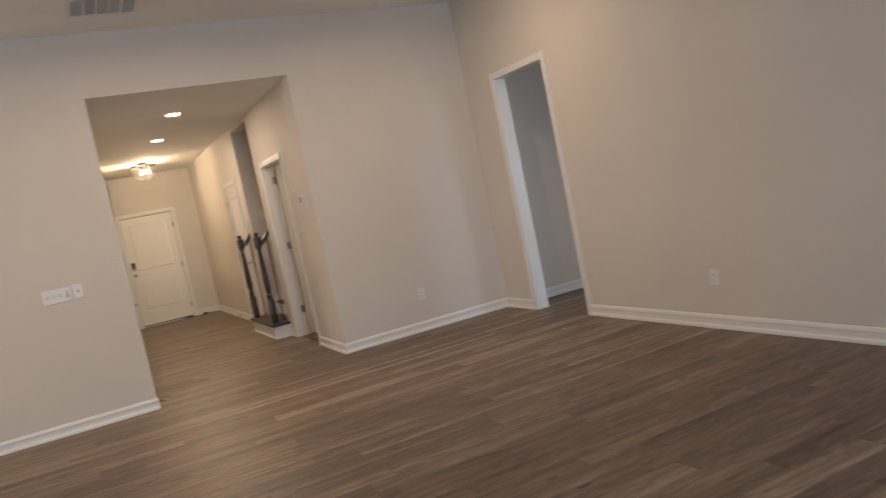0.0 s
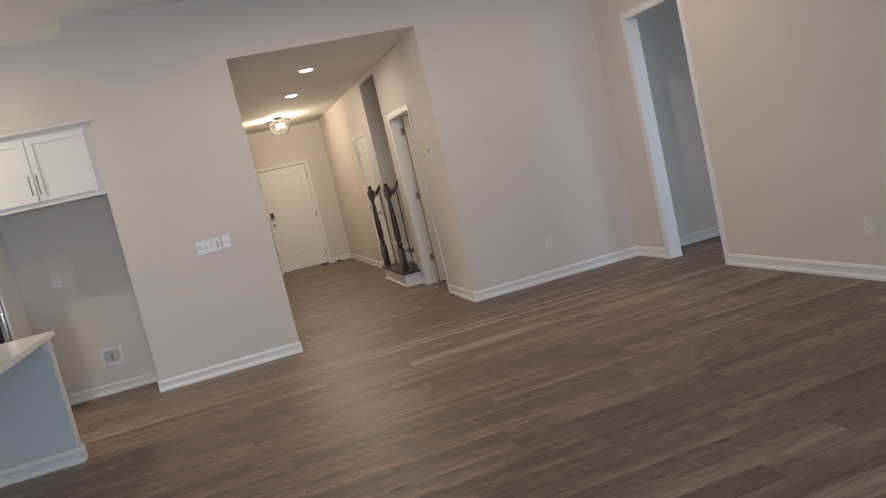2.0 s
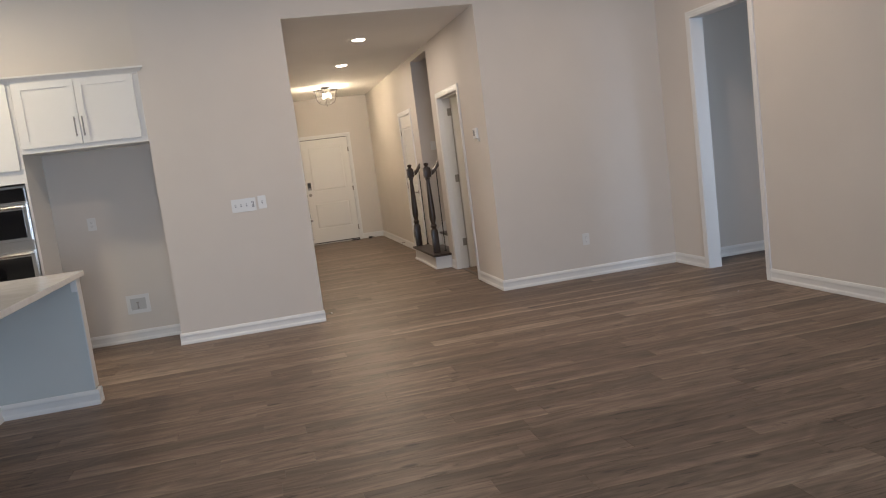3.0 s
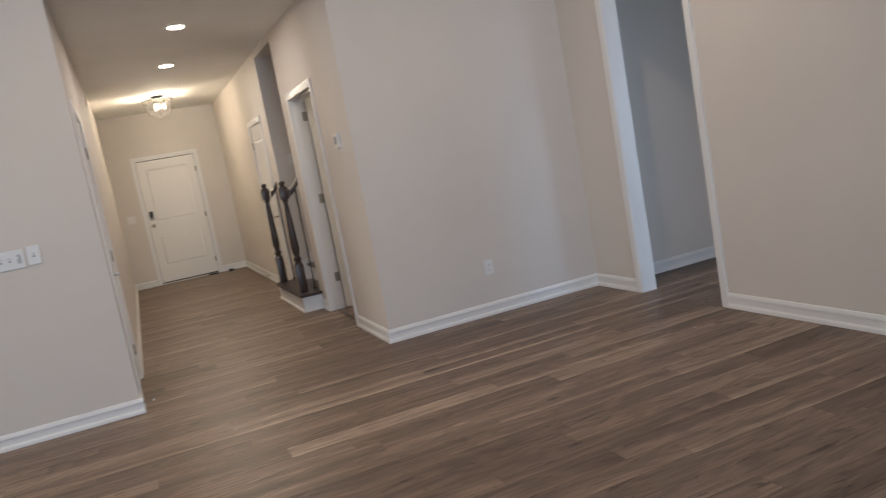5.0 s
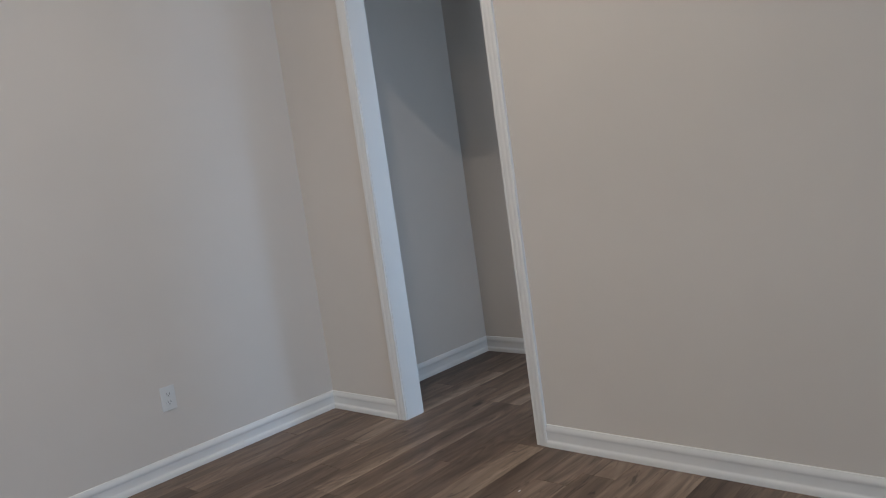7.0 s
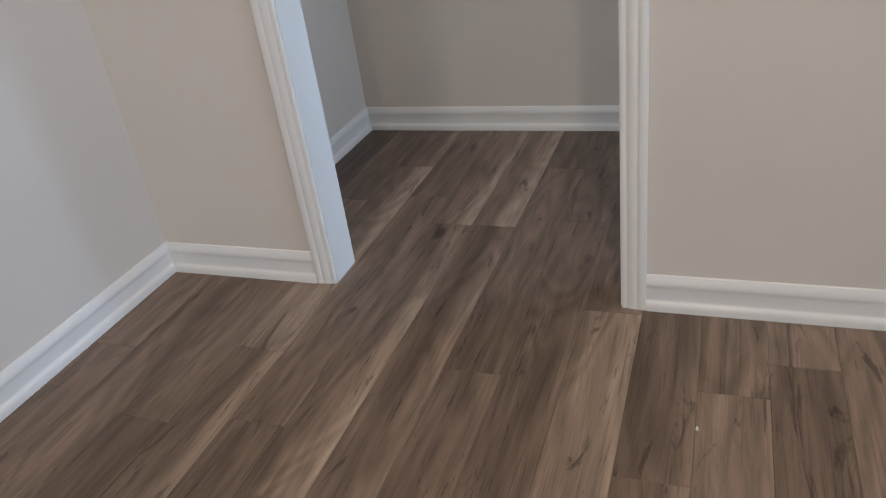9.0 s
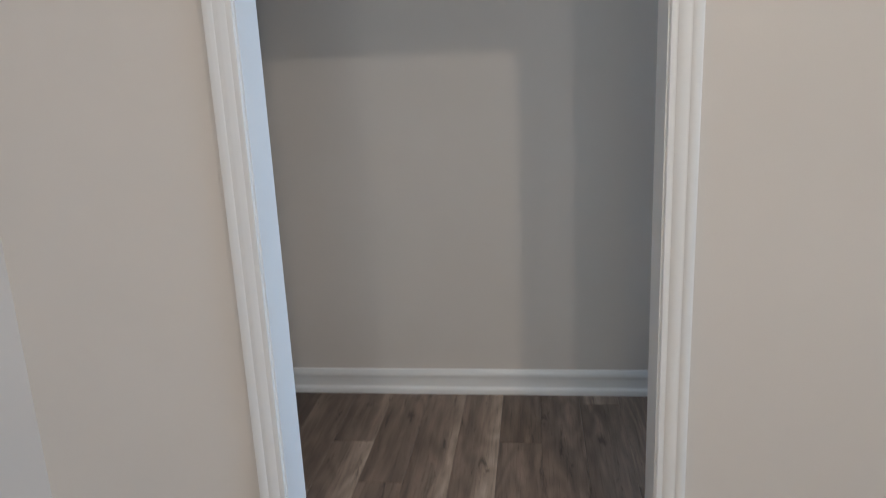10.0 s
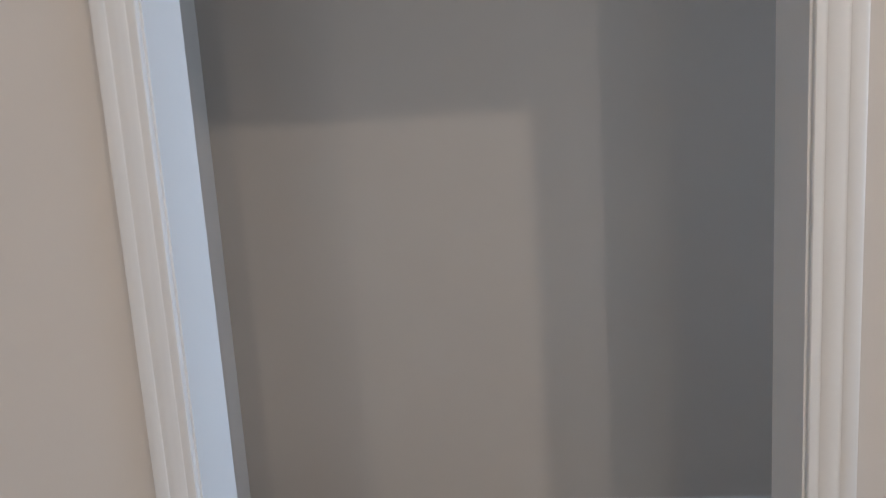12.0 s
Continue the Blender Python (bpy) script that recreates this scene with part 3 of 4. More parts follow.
powder = hall_door("door_powder_room", HR, -1, PD0, PD1, PDZ, "white two-panel door standing open into the powder room", True, slab=False)
# the slab swung a quarter turn inwards on its far jamb
bm = panel_slab(bmesh.new(), PD1 - PD0 - .006, PDZ - .018, .035, TWO_PANEL)
bmesh.ops.transform(bm, matrix=pose(HR + .153, PD1 - .040, .012), verts=bm.verts)
part("door_slab", bm, DOOR, powder)
for z in (.33, 1.125, 1.935):
    bm = boxes((HR + .100, HR + .141, PD1 - .004, PD1 + .001, z - .045, z + .045))
    rod(bm, (HR + .145, PD1 - .004, z - .046), (HR + .145, PD1 - .004, z + .046), .006, 10)
    part("hinge", bm, NICKEL, powder, "satin nickel hinge")

part("transition_strip", boxes((HR + .045, HR + .085, PD0 + .002, PD1 - .002, .0, .006), bevel=.002), WOOD, powder, "dark wooden floor transition strip")

# ---- stairs ----
RISE, RUN = .185, .255
stairs = thing("staircase", (2.8, 10.95, 0), "white and dark-stained staircase with a projecting bottom step", "stairs", kind="structure")
part("bottom_riser", boxes((2.69, HR, 10.345, 11.66, 0, RISE - .028)), TRIM, stairs, "white painted riser box")
part("tread", boxes((2.662, HR - .001, 10.31, 11.695, RISE - .028, RISE), bevel=.008), WOOD, stairs, "dark-stained wooden tread")
part("tread", boxes((HR + .0, 3.09, ST0 + .002, ST1 - .002, RISE - .028, RISE), bevel=.002), WOOD, stairs, "dark-stained wooden tread")
bm = bmesh.new()
for (x0, x1, y0, y1) in ((2.674, 2.69, 10.33, 11.676), (2.69, HR, 10.329, 10.345), (2.69, HR, 11.66, 11.676)):
    box(bm, x0, x1, y0, y1, 0, .020, bevel=.004)
part("shoe_moulding", bm, TRIM, stairs)
for k in range(1, 12):
    x = 3.04 + (k - 1) * RUN
    part("riser", boxes((x, x + .018, ST0 + .002, ST1 - .002, k * RISE, (k + 1) * RISE - .028)), TRIM, stairs)
    part("tread", boxes((x - .028, x + RUN + .016, ST0 + .002, ST1 - .002, (k + 1) * RISE - .028, (k + 1) * RISE), bevel=.007), WOOD, stairs, "dark-stained wooden tread")
for y0, y1 in ((ST0 + .0015, ST0 + .016), (ST1 - .016, ST1 - .0015)):
    bm = bmesh.new()
    pts = [(HR + .02, .0), (HR + .02, .34), (3.10, .50), (6.0, 2.60), (6.0, 2.2), (3.2, .0)]
    a = [bm.verts.new((x, y0, z)) for x, z in pts]
    b = [bm.verts.new((x, y1, z)) for x, z in pts]
    bm.faces.new(a)
    bm.faces.new(list(reversed(b)))
    for k in range(len(pts)):
        bm.faces.new((a[k], a[(k + 1) % len(pts)], b[(k + 1) % len(pts)], b[k]))
    part("skirt_board", bm, TRIM, stairs)


def newel_rail(nx, y):
    """A turned newel on the bottom step with a short gooseneck rail to the wall and one iron baluster."""
    rail = thing("stair_railing", (nx, y, RISE), "dark-stained turned newel with short rail and iron baluster", "railing", "railings of the bottom step")
    bm = boxes((nx - .041, nx + .041, y - .041, y + .041, RISE, RISE + .30), bevel=.004)
    o = [(.041, .30), (.030, .325), (.040, .345), (.042, .36), (.026, .385), (.036, .42), (.042, .46), (.038, .60), (.030, .80), (.023, .93), (.022, .95), (.034, .958), (.034, .972), (.027, .98), (.027, .985)]
    lathe(bm, pose(nx, y, RISE), o, 20)
    box(bm, nx - .043, nx + .043, y - .043, y + .043, RISE + .985, RISE + 1.11, bevel=.005)
    lathe(bm, pose(nx, y, RISE), [(.020, 1.099), (.036, 1.108), (.036, 1.116), (.020, 1.126), (.028, 1.140), (.033, 1.156), (.026, 1.170), (.0001, 1.176)], 20)
    part("newel_post", bm, WOOD, rail, smooth=True)
    # handrail: rises from the newel to the wall, rounded in section
    bm = bmesh.new()
    path = [(2.81, 1.045), (2.83, 1.055), (2.86, 1.085), (2.90, 1.135), (2.96, 1.185), (3.06, 1.255)] if y < 11 else [(2.81, 1.045), (2.83, 1.055), (2.85, 1.080), (2.875, 1.115), (2.899, 1.145)]
    sec = [(-.028, -.030), (.028, -.030), (.032, -.006), (.026, .018), (.010, .027), (-.010, .027), (-.026, .018), (-.032, -.006)]
    rings = [[bm.verts.new((x, y + a, RISE + z + b * 1.25)) for a, b in sec] for x, z in path]
    for p, q in zip(rings, rings[1:]):
        for k in range(8):
            bm.faces.new((p[k], p[(k + 1) % 8], q[(k + 1) % 8], q[k]))
    bm.faces.new(rings[0])
    bm.faces.new(list(reversed(rings[-1])))
    part("handrail", bm, WOOD, rail, smooth=True)
    bm = bmesh.new()
    bx = 2.885
    rod(bm, (bx, y + .05, RISE), (bx, y + .03, RISE + 1.09), .0065, 8)
    lathe(bm, pose(bx, y + .05, RISE), [(.016, 0), (.016, .012), (.009, .022)], 10)
    for z in (.36, .40, .44, .64, .68, .72):
        lathe(bm, pose(bx, y + .045, RISE + z), [(.0066, 0), (.010, .008), (.0066, .018)], 8)
    part("baluster", bm, IRON, rail, "black iron baluster", True)
    return rail


newel_rail(2.755, 10.53)
newel_rail(2.750, 11.63)

# ---- kitchen ----
YC = 8.22                                    # cabinet fronts


def shaker(bm, x0, x1, z0, z1, y):
    """A shaker door: four rails about a sunk panel, its face at y."""
    s = .058
    for a in ((x0, x0 + s, z0, z1), (x1 - s, x1, z0, z1), (x0 + s, x1 - s, z0, z0 + s), (x0 + s, x1 - s, z1 - s, z1)):
        box(bm, a[0], a[1], y, y + .019, a[2], a[3])
    box(bm, x0 + s, x1 - s, y + .009, y + .016, z0 + s, z1 - s)
    return bm


def bar_pull(x, y, z0, z1):
    bm = bmesh.new()
    box(bm, x - .006, x + .006, y - .034, y - .026, z0, z1, bevel=.002)
    for z in (z0 + .018, z1 - .018):
        rod(bm, (x, y, z), (x, y - .028, z), .0048, 10)
    return bm


FX0, FX1 = -1.245, PL - .002
fridge_cab = thing("over_fridge_cabinet", ((FX0 + FX1) / 2, YK, 1.87), "white shaker cabinet above the empty refrigerator alcove", "cabinet")
part("body", boxes((FX0, FX1, YC, YK - .002, 1.872, 2.47)), CAB, fridge_cab)
part("light_rail", boxes((FX0, FX1, YC - .004, YC + .014, 1.862, 1.885)), CAB, fridge_cab)
xm = -.745
for x0, x1, px in ((FX0 + .02, xm - .002, xm - .034), (xm + .002, FX1 - .05, xm + .030)):
    d = part("door", shaker(bmesh.new(), x0, x1, 1.905, 2.455, YC - .021), CAB, fridge_cab)
    part("handle", bar_pull(px, YC - .021, 1.965, 2.135), NICKEL, d, "satin nickel bar pull")


def crown(x0, x1, z, ret, parent):
    """Crown moulding along the cabinet tops, with a return on the end."""
    prof = [(0, 0), (.012, 0), (.018, .014), (.040, .036), (.056, .044), (.058, .058), (0, .058)]
    bm = bmesh.new()
    ends = []
    for end in (0, 1):
        ends.append([bm.verts.new(((x0 if end == 0 else x1 + (d if ret else 0)), YC - d, z + h)) for d, h in prof])
    k = len(prof)
    for i in range(k):
        bm.faces.new((ends[0][i], ends[0][(i + 1) % k], ends[1][(i + 1) % k], ends[1][i]))
    bm.faces.new(ends[0])
    bm.faces.new(list(reversed(ends[1])))
    part("crown_moulding", bm, CAB, parent)


crown(FX0, FX1, 2.455, True, fridge_cab)
TX0, TX1 = -2.07, FX0 - .002
tower = thing("oven_tower_cabinet", ((TX0 + TX1) / 2, YK, 0), "tall white cabinet housing a double wall oven", "cabinet")
part("body", boxes((TX0, TX1, YC, YK - .002, .10, .42), (TX0, TX1, YC, YK - .002, 1.62, 2.47), (TX0, TX0 + .04, YC, YK - .002, .42, 1.62), (TX1 - .022, TX1, YC, YK - .002, .42, 1.62), (TX0 + .04, TX1 - .022, YK - .02, YK - .002, .42, 1.62)), CAB, tower)
part("toe_kick", boxes((TX0, TX1, YC + .06, YK - .002, 0, .10)), DARK, tower, "dark recessed toe kick")
part("door", shaker(bmesh.new(), TX0 + .012, TX1 - .030, 1.735, 2.455, YC - .021), CAB, tower)
part("drawer_front", shaker(bmesh.new(), TX0 + .012, TX1 - .030, .115, .405, YC - .021), CAB, tower)
crown(TX0, TX1, 2.455, False, tower)
OX0, OX1 = TX0 + .042, TX1 - .035
oven = thing("double_wall_oven", ((OX0 + OX1) / 2, YC, .43), "stainless steel double wall oven with black glass doors", "oven")
part("body", boxes((OX0, OX1, YC + .002, YK - .03, .43, 1.60)), DARK, oven)
part("trim_frame", boxes((OX0 - .012, OX1 + .008, YC - .006, YC + .0015, .425, 1.605)), STEEL, oven, "stainless steel trim")
part("control_panel", boxes((OX0, OX1, YC - .022, YC - .007, 1.47, 1.585), bevel=.002), BLACKGLASS, oven, "black glass control panel")
for z0, z1 in ((1.13, 1.455), (.50, 1.05)):
    d = part("oven_door", boxes((OX0, OX1, YC - .034, YC - .007, z0, z1), bevel=.003), STEEL, oven, "stainless steel door")
    part("door_glass", boxes((OX0 + .012, OX1 - .035, YC - .038, YC - .0342, z0 + .03, z1 - .055), bevel=.001), BLACKGLASS, d, "black glass window")
    bm = bmesh.new()
    rod(bm, (OX0 + .03, YC - .080, z1 - .030), (OX1 - .02, YC - .080, z1 - .030), .013, 14)
    for x in (OX0 + .06, OX1 - .05):
        rod(bm, (x, YC - .034, z1 - .030), (x, YC - .080, z1 - .030), .008, 10)
    part("door_handle", bm, STEEL, d, "round steel bar handle", True)
part("vent_strip", boxes((OX0, OX1, YC - .018, YC - .007, 1.062, 1.118)), STEEL, oven)

# island with an overhanging top carried by a short wing wall
IX, IY = -0.59, 6.73
island = thing("kitchen_island", (-1.6, 5.2, 0), "grey painted kitchen island with white baseboard", "kitchen island")
part("body", boxes((-2.0, -1.235, 3.3, 6.61, 0, .892), (-2.0, -.625, 6.61, 6.70, 0, .892)), PONY, island)
# white strip that puts the end face's brightness into colour
part("lit_end_strip", boxes((-.6249, -.618, 6.606, 6.704, .115, .892)), TRIM, island, "white strip painted for the wing wall's lit end face")


def island_base(p, q, n):
    o = baseboard(p, q, n, "island_baseboard")
    for key in ("category", "kind"):
        del o[key]
    o.parent = island
    o.matrix_parent_inverse = island.matrix_world.inverted()


island_base((-1.235, 3.3), (-1.235, 6.61), (1, 0))
island_base((-1.235, 6.61), (-.618 + T, 6.61), (0, -1))
island_base((-.618, 6.61), (-.618, 6.70), (1, 0))
island_base((-.618 + T, 6.70), (-2.0, 6.70), (0, 1))
part("bracket_block", boxes((-.66, -.618, 6.60, 6.612, .80, .892), bevel=.004), TRIM, island)
ctop = part("island_worktop", boxes((-2.12, IX, 3.2, IY, .893, .930), bevel=.004), QUARTZ)
tagged(ctop, "pale speckled quartz worktop overhanging the island", "worktop")

# ---- electrical fittings ----


def wall_frame(at, n):
    """Axes of a plate on a wall: x along the wall, y out of it, z up."""
    n = Vector(n)
    u = n.cross(Vector((0, 0, 1)))
    m = Matrix((u, n, Vector((0, 0, 1)))).transposed().to_4x4()
    m.translation = at
    return m


def placed(bm, m):
    bmesh.ops.transform(bm, matrix=m, verts=bm.verts)
    return bm


def outlet(at, n, label="white duplex outlet on the greige wall"):
    m = wall_frame(at, n)
    o = thing("wall_outlet", at, label, "outlet", "wall outlets")
    part("cover_plate", placed(boxes((-.038, .038, 0, .006, -.060, .060), bevel=.0022), m), PLASTIC, o)
    for z in (-.020, .020):
        r = part("receptacle", placed(boxes((-.017, .017, .0055, .0085, z - .0145, z + .0145), bevel=.0015), m), PLASTIC, o)
        bm = boxes((-.0085, -.0058, .0075, .0088, z - .003, z + .0075), (.0055, .0082, .0075, .0088, z - .002, z + .0068), (-.0025, .0025, .0075, .0088, z - .0105, z - .0058))
        part("slots", placed(bm, m), DARK, r, "dark slots")
    return o


outlet((3.82, YN, .39), (0, -1, 0))
outlet((XE, 5.10, .39), (-1, 0, 0))
outlet((-.92, YK, 1.18), (0, -1, 0), "white duplex outlet inside the refrigerator alcove")


def switches(x0, x1, zc, kinds):
    s = thing("light_switch", ((x0 + x1) / 2, YN, zc), "white switch plate on the greige wall", "light switch", "switch plates")
    part("cover_plate", boxes((x0, x1, YN - .006, YN, zc - .060, zc + .060), bevel=.0022), PLASTIC, s)
    w = (x1 - x0 - .02) / len(kinds)
    for k, kind in enumerate(kinds):
        c = x0 + .01 + w * (k + .5)
        if kind == "toggle":
            bm = boxes((c - .006, c + .006, YN - .008, YN - .005, -.013 + zc, .013 + zc))
            part("toggle_slot", bm, GREYPL, s)
            bm = boxes((c - .004, c + .004, YN - .019, YN - .007, zc - .002, zc + .009), bevel=.0012)
            part("toggle", bm, PLASTIC, s)
        elif kind == "slider":
            part("slider_slot", boxes((c - .003, c + .003, YN - .0075, YN - .005, zc - .028, zc + .028)), GREYPL, s)
            part("slider", boxes((c - .007, c + .007, YN - .014, YN - .006, zc + .004, zc + .014), bevel=.0015), PLASTIC, s)
            part("rocker", boxes((c + .008, c + .016, YN - .009, YN - .005, zc - .028, zc + .028), bevel=.001), GREYPL, s)
        else:
            part("rocker", boxes((c - .017, c + .017, YN - .0095, YN - .005, zc - .034, zc + .034), bevel=.002), PLASTIC if kind == "rocker" else GREYPL, s)
    return s


switches(.400, .618, 1.190, ["toggle", "toggle", "toggle", "slider"])
switches(.638, .712, 1.198, ["toggle"])
sw = thing("light_switch", (3.08, ST1, 1.58), "white switch plate on the stairwell wall", "light switch", "switch plates")
part("cover_plate", boxes((3.045, 3.119, ST1 - .006, ST1, 1.52, 1.64), bevel=.002), PLASTIC, sw)
part("rocker", boxes((3.065, 3.099, ST1 - .0095, ST1 - .005, 1.546, 1.614), bevel=.002), PLASTIC, sw)
sw = thing("light_switch", (1.25, YF, 1.15), "white switch plate on the wall beside the front door", "light switch", "switch plates")
part("cover_plate", boxes((1.19, 1.31, YF - .006, YF, 1.09, 1.21), bevel=.002), PLASTIC, sw)
for c in (1.227, 1.273):
    part("rocker", boxes((c - .017, c + .017, YF - .0095, YF - .005, 1.116, 1.184), bevel=.002), PLASTIC, sw)
chip = part("paint_chip", boxes((4.379, 4.391, 6.507, 6.513, 0, .003), bevel=.001), PLASTIC)
tagged(chip, "tiny white chip of paint on the floor", "debris")
th = thing("thermostat", (HR, 8.56, 1.54), "white wall thermostat with a grey display", "thermostat")
part("housing", boxes((HR - .026, HR, 8.50, 8.62, 1.545, 1.655), bevel=.005), PLASTIC, th)
part("display", boxes((HR - .0275, HR - .0255, 8.545, 8.605, 1.575, 1.635), bevel=.0005), GREYPL, th, "grey display")
part("mounting_plate", boxes((HR - .008, HR, 8.475, 8.54, 1.515, 1.56), bevel=.003), PLASTIC, th)
wb = thing("refrigerator_water_box", (-.633, YK, .28), "white recessed water valve box in the alcove wall", "water box")
bm = boxes((-.738, -.704, YK - .008, YK, .27, .45), (-.562, -.528, YK - .008, YK, .27, .45), (-.704, -.562, YK - .008, YK, .27, .304), (-.704, -.562, YK - .008, YK, .416, .45))
part("flange", bm, PLASTIC, wb)
# flat panel; the recess's shade is in its grey
part("recess", boxes((-.704, -.562, YK - .002, YK - .0005, .304, .416)), SHADEDPL, wb, "flat grey panel painted as the box's shaded recess")
bm = bmesh.new()
rod(bm, (-.633, YK - .002, .325), (-.633, YK - .030, .325), .010)
rod(bm, (-.633, YK - .026, .325), (-.633, YK - .026, .373), .006)
box(bm, -.646, -.620, YK - .034, YK - .024, .372, .384, bevel=.002)
part("valve", bm, NICKEL, wb, "small metal shut-off valve")


def door_spring(at, n):
    at, n = Vector(at), Vector(n)
    d = thing("spring_door_stop", at, "thin white spring door stop on the baseboard", "door stop")
    m = Matrix.Translation(at) @ n.to_track_quat("Z", "Y").to_matrix().to_4x4()
    prof = [(.011, 0), (.011, .004), (.006, .006)]
    for k in range(12):
        prof += [(.0060, .008 + k * .0045), (.0045, .0102 + k * .0045)]
    part("spring", lathe(bmesh.new(), m, prof, 10), NICKEL, d)
    part("rubber_tip", lathe(bmesh.new(), m, [(.005, .062), (.008, .064), (.008, .074), (.005, .077)], 12), PLASTIC, d, "white rubber tip")


door_spring((HL + .0118, YN + .06, .055), (1, 0, 0))
door_spring((HR - .0118, 13.6, .055), (-1, 0, 0))

# key lock box and a draught strip left on the floor beside the front door
lb = thing("key_lock_box", (2.63, 15.80, 0), "black key lock box lying on the hall floor", "lock box")
part("body", boxes((2.565, 2.625, 15.77, 15.86, 0, .038), bevel=.006), IRON, lb)
bm = bmesh.new()
pts = [Vector((2.625 + .045 * math.sin(a), 15.815 + .033 * math.cos(a), .020)) for a in [math.pi * k / 8 for k in range(9)]]
for p, q in zip(pts, pts[1:]):
    rod(bm, p, q, .006, 8)
part("shackle", bm, IRON, lb, "dark steel shackle", True)
st = part("door_wedge", boxes((2.24, 2.40, 15.86, 15.93, 0, .022), bevel=.006), IRON)
tagged(st, "dark rubber wedge on the floor by the front door", "door wedge")

# ---- lamps and vent ----


def can_light(x, y, z, r, label):
    c = thing("recessed_light", (x, y, z), label, "ceiling light", "recessed ceiling lights")
    part("trim_ring", lathe(bmesh.new(), pose(x, y, z), [(r + .018, 0), (r + .018, -.003), (r + .002, -.006), (r, -.003), (r, 0)], 32), TRIM, c, smooth=True)
    part("lens", lathe(bmesh.new(), pose(x, y, z), [(r, -.001), (r, -.010), (r * .96, -.0125)], 32), LENS, c, "lit frosted lens")


for cx, cy in CANS:
    can_light(cx, cy, ZC, .070, "lit round recessed ceiling light in the room")
can_light(3.9, 9.3, 2.60, .070, "unseen lit recessed ceiling light added to brighten the powder room door")
for cx, cy in HALL_CANS:
    can_light(cx, cy, ZH, .070, "lit round recessed ceiling light in the hall")
fl = thing("flush_ceiling_light", (1.95, 14.1, ZH), "lit clear glass bell flush-mount light on the hall ceiling", "ceiling light")
FM = pose(1.95, 14.1, ZH)
part("canopy", lathe(bmesh.new(), FM, [(.075, 0), (.075, -.012), (.060, -.022), (.012, -.026), (.012, -.050)], 28), NICKEL, fl, "satin nickel canopy", True)
part("glass_shade", lathe(bmesh.new(), FM, [(0.2083, -0.05), (0.2133, -0.0572), (0.186, -0.0884), (0.1736, -0.146), (0.1612, -0.218), (0.1302, -0.266), (0.0744, -0.2924), (0.012, -0.2972), (0.012, -0.2924), (0.0719, -0.2876), (0.1252, -0.2612), (0.1562, -0.2156), (0.1686, -0.146), (0.181, -0.0884), (0.2058, -0.056)], 36), GLASS, fl, "clear seeded glass shade", True).visible_shadow = False
part("stem", rod(bmesh.new(), (1.95, 14.1, ZH - .05), (1.95, 14.1, ZH - .302), .005), NICKEL, fl)
part("finial", lathe(bmesh.new(), pose(1.95, 14.1, ZH - .325), [(.0001, 0), (.009, .006), (.010, .014), (.006, .024)], 12), NICKEL, fl, smooth=True)
for k in range(3):
    a = 2 * math.pi * k / 3
    bx, by = 1.95 + .075 * math.cos(a), 14.1 + .075 * math.sin(a)
    part("bulb", lathe(bmesh.new(), pose(bx, by, ZH - .16), [(.0001, -.030), (.012, -.024), (.017, 0), (.015, .018), (.010, .040), (.010, .055)], 14), BULBM, fl, "lit bulb", True)
    part("socket", rod(bmesh.new(), (bx, by, ZH - .106), (bx, by, ZH - .052), .013), NICKEL, fl)
part("socket_plate", lathe(bmesh.new(), pose(1.95, 14.1, ZH), [(.11, -.050), (.11, -.056)], 24), NICKEL, fl)

VX0, VX1, VY0, VY1 = 1.07, 1.60, 7.25, 7.68
vent = thing("ceiling_vent", ((VX0 + VX1) / 2, (VY0 + VY1) / 2, ZC), "white louvred return air grille on the ceiling", "vent")
part("backing", boxes((VX0 + .03, VX1 - .03, VY0 + .03, VY1 - .03, ZC - .003, ZC - .0005)), VENTD, vent, "grey sheet that stands in for the shade in the duct")
bm = boxes((VX0, VX0 + .03, VY0, VY1, ZC - .012, ZC), (VX1 - .03, VX1, VY0, VY1, ZC - .012, ZC), (VX0 + .03, VX1 - .03, VY0, VY0 + .03, ZC - .012, ZC), (VX0 + .03, VX1 - .03, VY1 - .03, VY1, ZC - .012, ZC))
part("frame", bm, TRIM, vent)
for k in range(1, 5):
    x = VX0 + .03 + (VX1 - VX0 - .06) * k / 5
    part("bar", boxes((x - .007, x + .007, VY0 + .03, VY1 - .03, ZC - .012, ZC - .003)), TRIM, vent)
slat = None
n = 26
for k in range(n):
    y = VY0 + .036 + (VY1 - VY0 - .072) * k / (n - 1)
    if slat is None:
        bm = boxes((VX0 + .031, VX1 - .031, -.005, .005, -.0006, .0006))
        slat = part("slat", bm, TRIM, vent)
        me = slat.data
    else:
        slat = new("slat", me)
        slat.parent = vent
        slat.matrix_parent_inverse = vent.matrix_world.inverted()
    slat.matrix_basis = pose(0, y, ZC - .0075, 38, 0, 0)

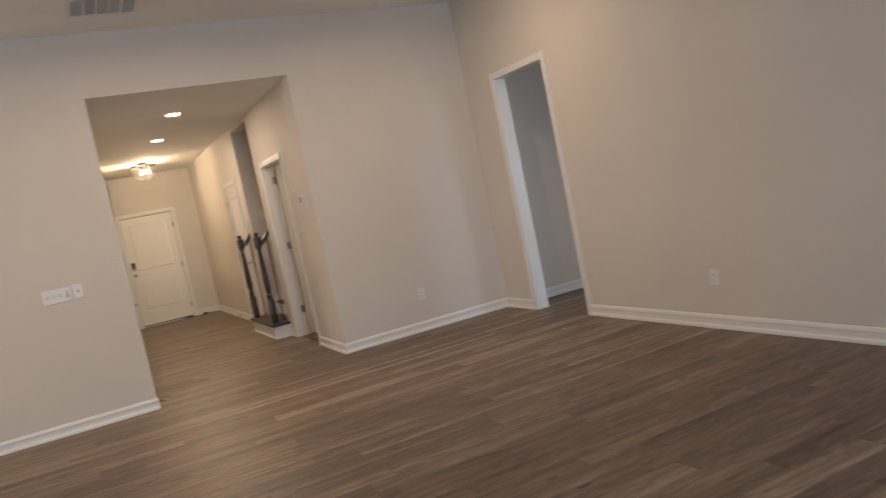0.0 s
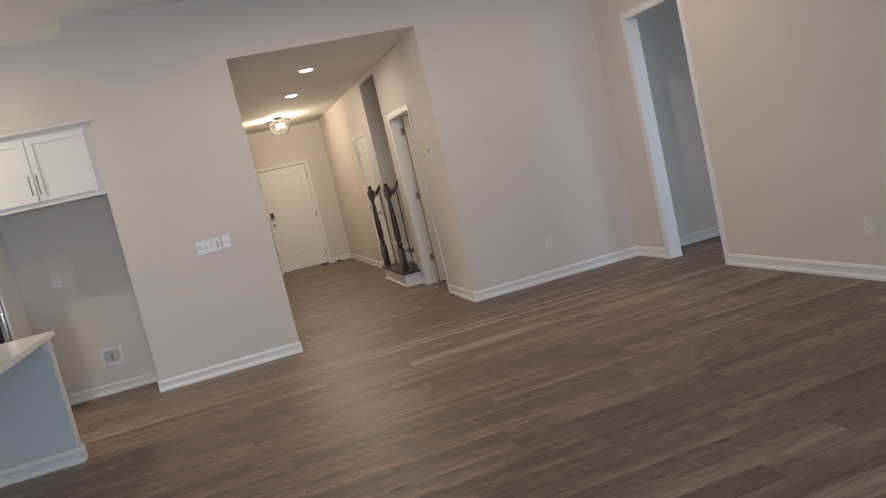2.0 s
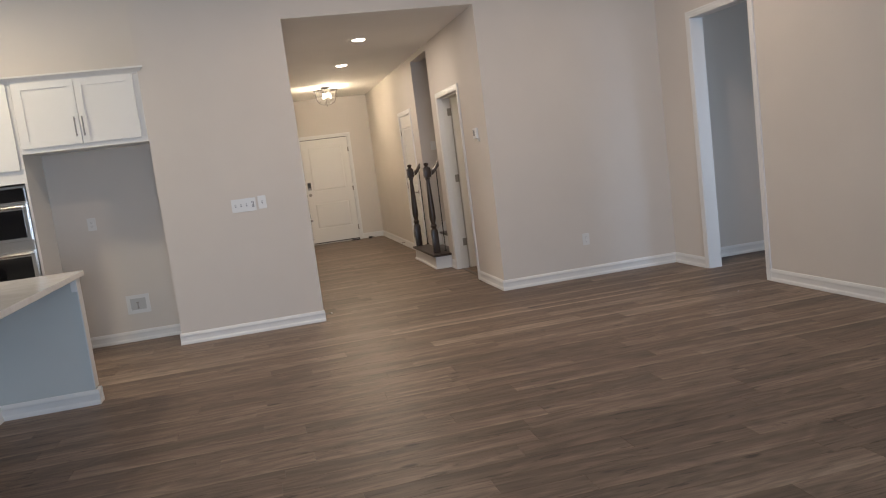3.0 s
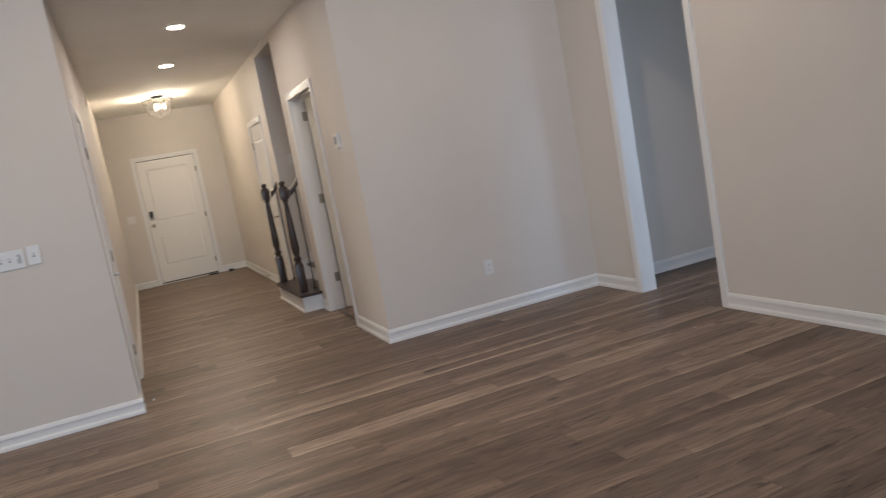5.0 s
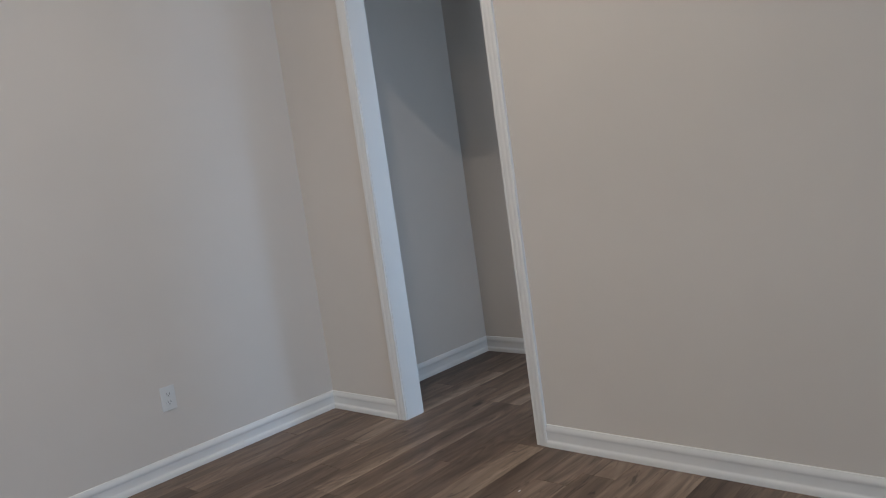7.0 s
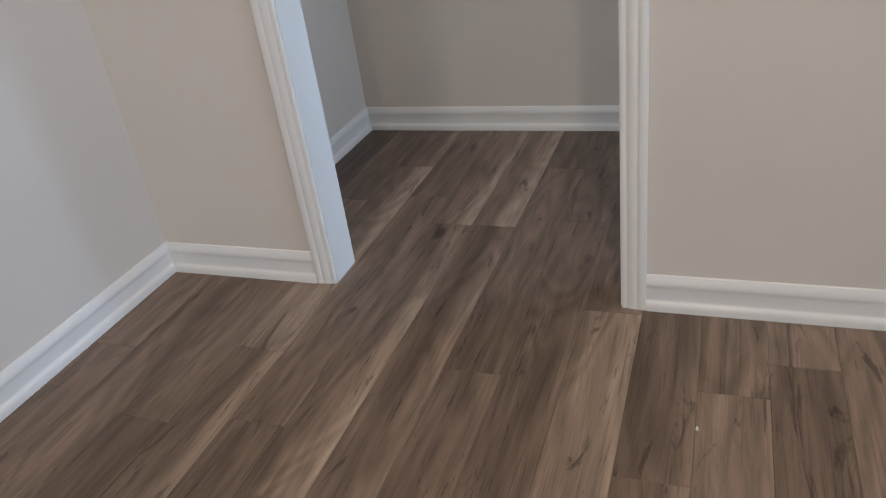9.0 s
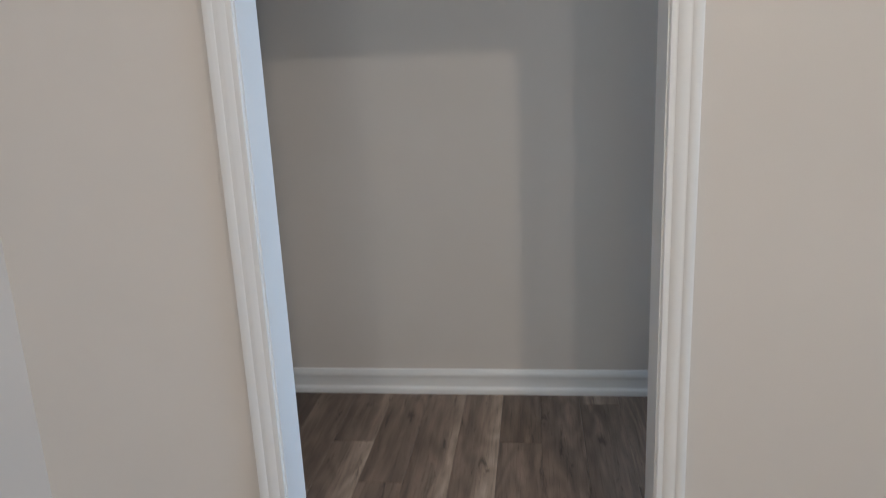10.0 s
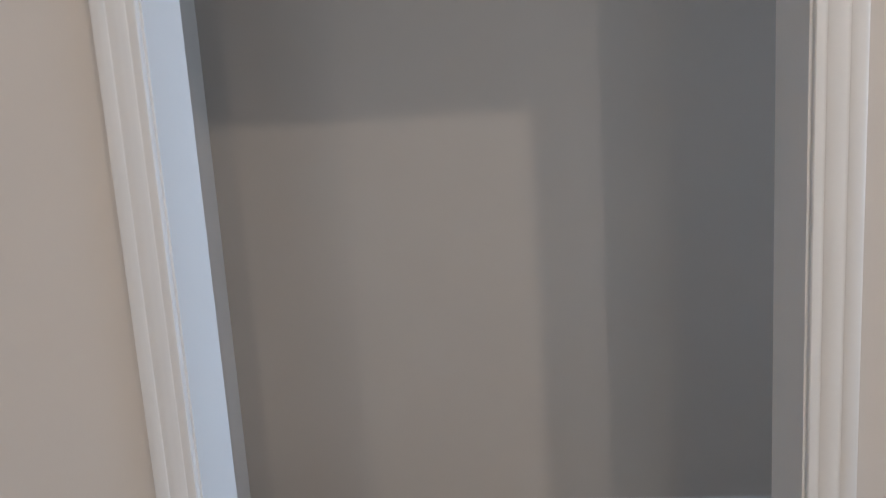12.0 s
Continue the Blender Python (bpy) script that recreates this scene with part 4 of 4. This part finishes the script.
# ---- windows of the south wall ----


def window(name, m, w, z0, z1, panes, label):
    """A fixed window in its own axes: x across, y through the wall, z up."""
    o = thing(name, (m @ Vector((w / 2, -.07, z0))), label, "window", kind="structure")
    bm = boxes((0, .05, -.11, -.03, z0, z1), (w - .05, w, -.11, -.03, z0, z1), (.05, w - .05, -.11, -.03, z0, z0 + .06), (.05, w - .05, -.11, -.03, z1 - .05, z1))
    step = (w - .1) / panes
    for k in range(1, panes):
        x = .05 + step * k
        box(bm, x - .03, x + .03, -.105, -.035, z0 + .06, z1 - .05)
    part("window_frame", placed(bm, m), TRIM, o)
    for k in range(panes):
        a = .05 + step * k
        g = part("pane", placed(boxes((a + .03, a + step - .03, -.074, -.068, z0 + .06, z1 - .05)), m), PANE, o)
        g.visible_shadow = False


window("window_1", pose(WX0, YS, 0), WX1 - WX0, 0.0, WZ1, 3, "wide white-framed sliding glass door to the garden")
window("window_3", pose(CX, PWY0, 0, 0, 0, 90), PWY1 - PWY0, .9, 2.25, 1, "white-framed window in the side passage")
# unseen window, added to hold the passage's fill light
window("fill_window_4", pose(5.08, CY0, 0), .9, .8, 2.2, 1, "unseen white-framed window added to light the side passage")
# unseen window, added to house the west fill light
window("fill_window_2", pose(XW, KY1, 0, 0, 0, -90), KY1 - KY0, KZ0, KZ1, 2, "unseen white-framed kitchen window added to let in fill light")

# ---- floor planks ----
setting("floor_underlay", boxes((XW, 7.2, YS, YF + .14, -.012, -.0045)), UNDER, "dark underlay beneath the floor planks", "floor")
floor = thing("floor", (2.0, 5.0, 0), "weathered grey-brown oak-look vinyl plank floor", "floor", kind="structure")
CH = .0012


def plank_mesh(length):
    """A plank about its own centre, with a small chamfer round its top."""
    l, w, t = length / 2 - .0001, PW / 2 - .0001, .0042
    v = [(-l, -w, -t), (l, -w, -t), (l, w, -t), (-l, w, -t), (-l, -w, -CH), (l, -w, -CH), (l, w, -CH), (-l, w, -CH),
         (-l + CH, -w + CH, 0), (l - CH, -w + CH, 0), (l - CH, w - CH, 0), (-l + CH, w - CH, 0)]
    f = [(0, 1, 5, 4), (1, 2, 6, 5), (2, 3, 7, 6), (3, 0, 4, 7), (4, 5, 9, 8), (5, 6, 10, 9), (6, 7, 11, 10), (7, 4, 8, 11), (8, 9, 10, 11)]
    return v, f


rng = random.Random(7)
meshes, rest_v, rest_f, near = {}, [], [], 0
# free ends of the boards that run through the opening, so that their joints fall where they lie
ANCHOR = {0: 5.23, 1: 5.23, -1: 4.485, -2: 5.29, -3: 4.79, 2: 5.43, 3: 4.475, -4: 4.22}
# rows whose planks have a broad pale edge
PALE = {0: .36, 1: .34, 3: .34, -4: .16, -8: .22, -11: .24, -13: .28}
TONE = {-1: -.14, 0: -.06, 2: -.06, 4: -.10, 5: -.12, 6: -.10, -2: .02, -3: .05, -4: .10, -5: .06, -9: -.10, -12: -.08, -14: -.10}
lo, hi = math.floor((YS - Y0) / PW), math.ceil((YF + .1 - Y0) / PW)
for r in range(lo, hi):
    y = Y0 + (r + .5) * PW
    if y < YN + .02:
        spans = [(XW, XE + (1.28 if CY0 < y < CY1 else 0))]
    elif y < YK:
        spans = [(XW, PL), (HL, HR)]
    else:
        spans = [(HL - (.1 if LD0 < y < LD1 else 0), HR + (2.0 if PD0 - .1 < y < PD1 + .15 else .1 if FD0 < y < FD1 else 0))]
    for s0, s1 in spans:
        x = ANCHOR[r] - PLN * 12 if r in ANCHOR else s0 - rng.random() * PLN
        while x < s1:
            a, b = max(x, s0), min(x + PLN, s1)
            x += PLN
            if b - a < .03:
                continue
            ln = round(b - a, 3)
            c = Vector(((a + b) / 2, y, 0))
            if 2.2 < y < 8.2 and .6 < c.x < 6.2 and near < 300:
                near += 1
                if ln not in meshes:
                    me = bpy.data.meshes.new("plank")
                    me.from_pydata(*[plank_mesh(ln)[0], [], plank_mesh(ln)[1]])
                    me.materials.append(FLOOR)
                    meshes[ln] = me
                ob = new("plank", meshes[ln])
                ob.parent = floor
                ob.matrix_parent_inverse = floor.matrix_world.inverted()
                ob.matrix_basis = Matrix.Translation(c)
                if r in PALE and c.x > 2.0:
                    ob["pale_edge"] = PALE[r]
                if r in TONE and c.x > 2.0:
                    ob["tone"] = TONE[r]
            else:
                v, f = plank_mesh(ln)
                k = len(rest_v)
                rest_v += [(p[0] + c.x, p[1] + c.y, p[2]) for p in v]
                rest_f += [tuple(i + k for i in q) for q in f]
me = bpy.data.meshes.new("planks")
me.from_pydata(rest_v, [], rest_f)
me.materials.append(FLOOR)
rest = new("planks", me)
rest.parent = floor
rest.matrix_parent_inverse = floor.matrix_world.inverted()
tagged(rest, kind="stuff")
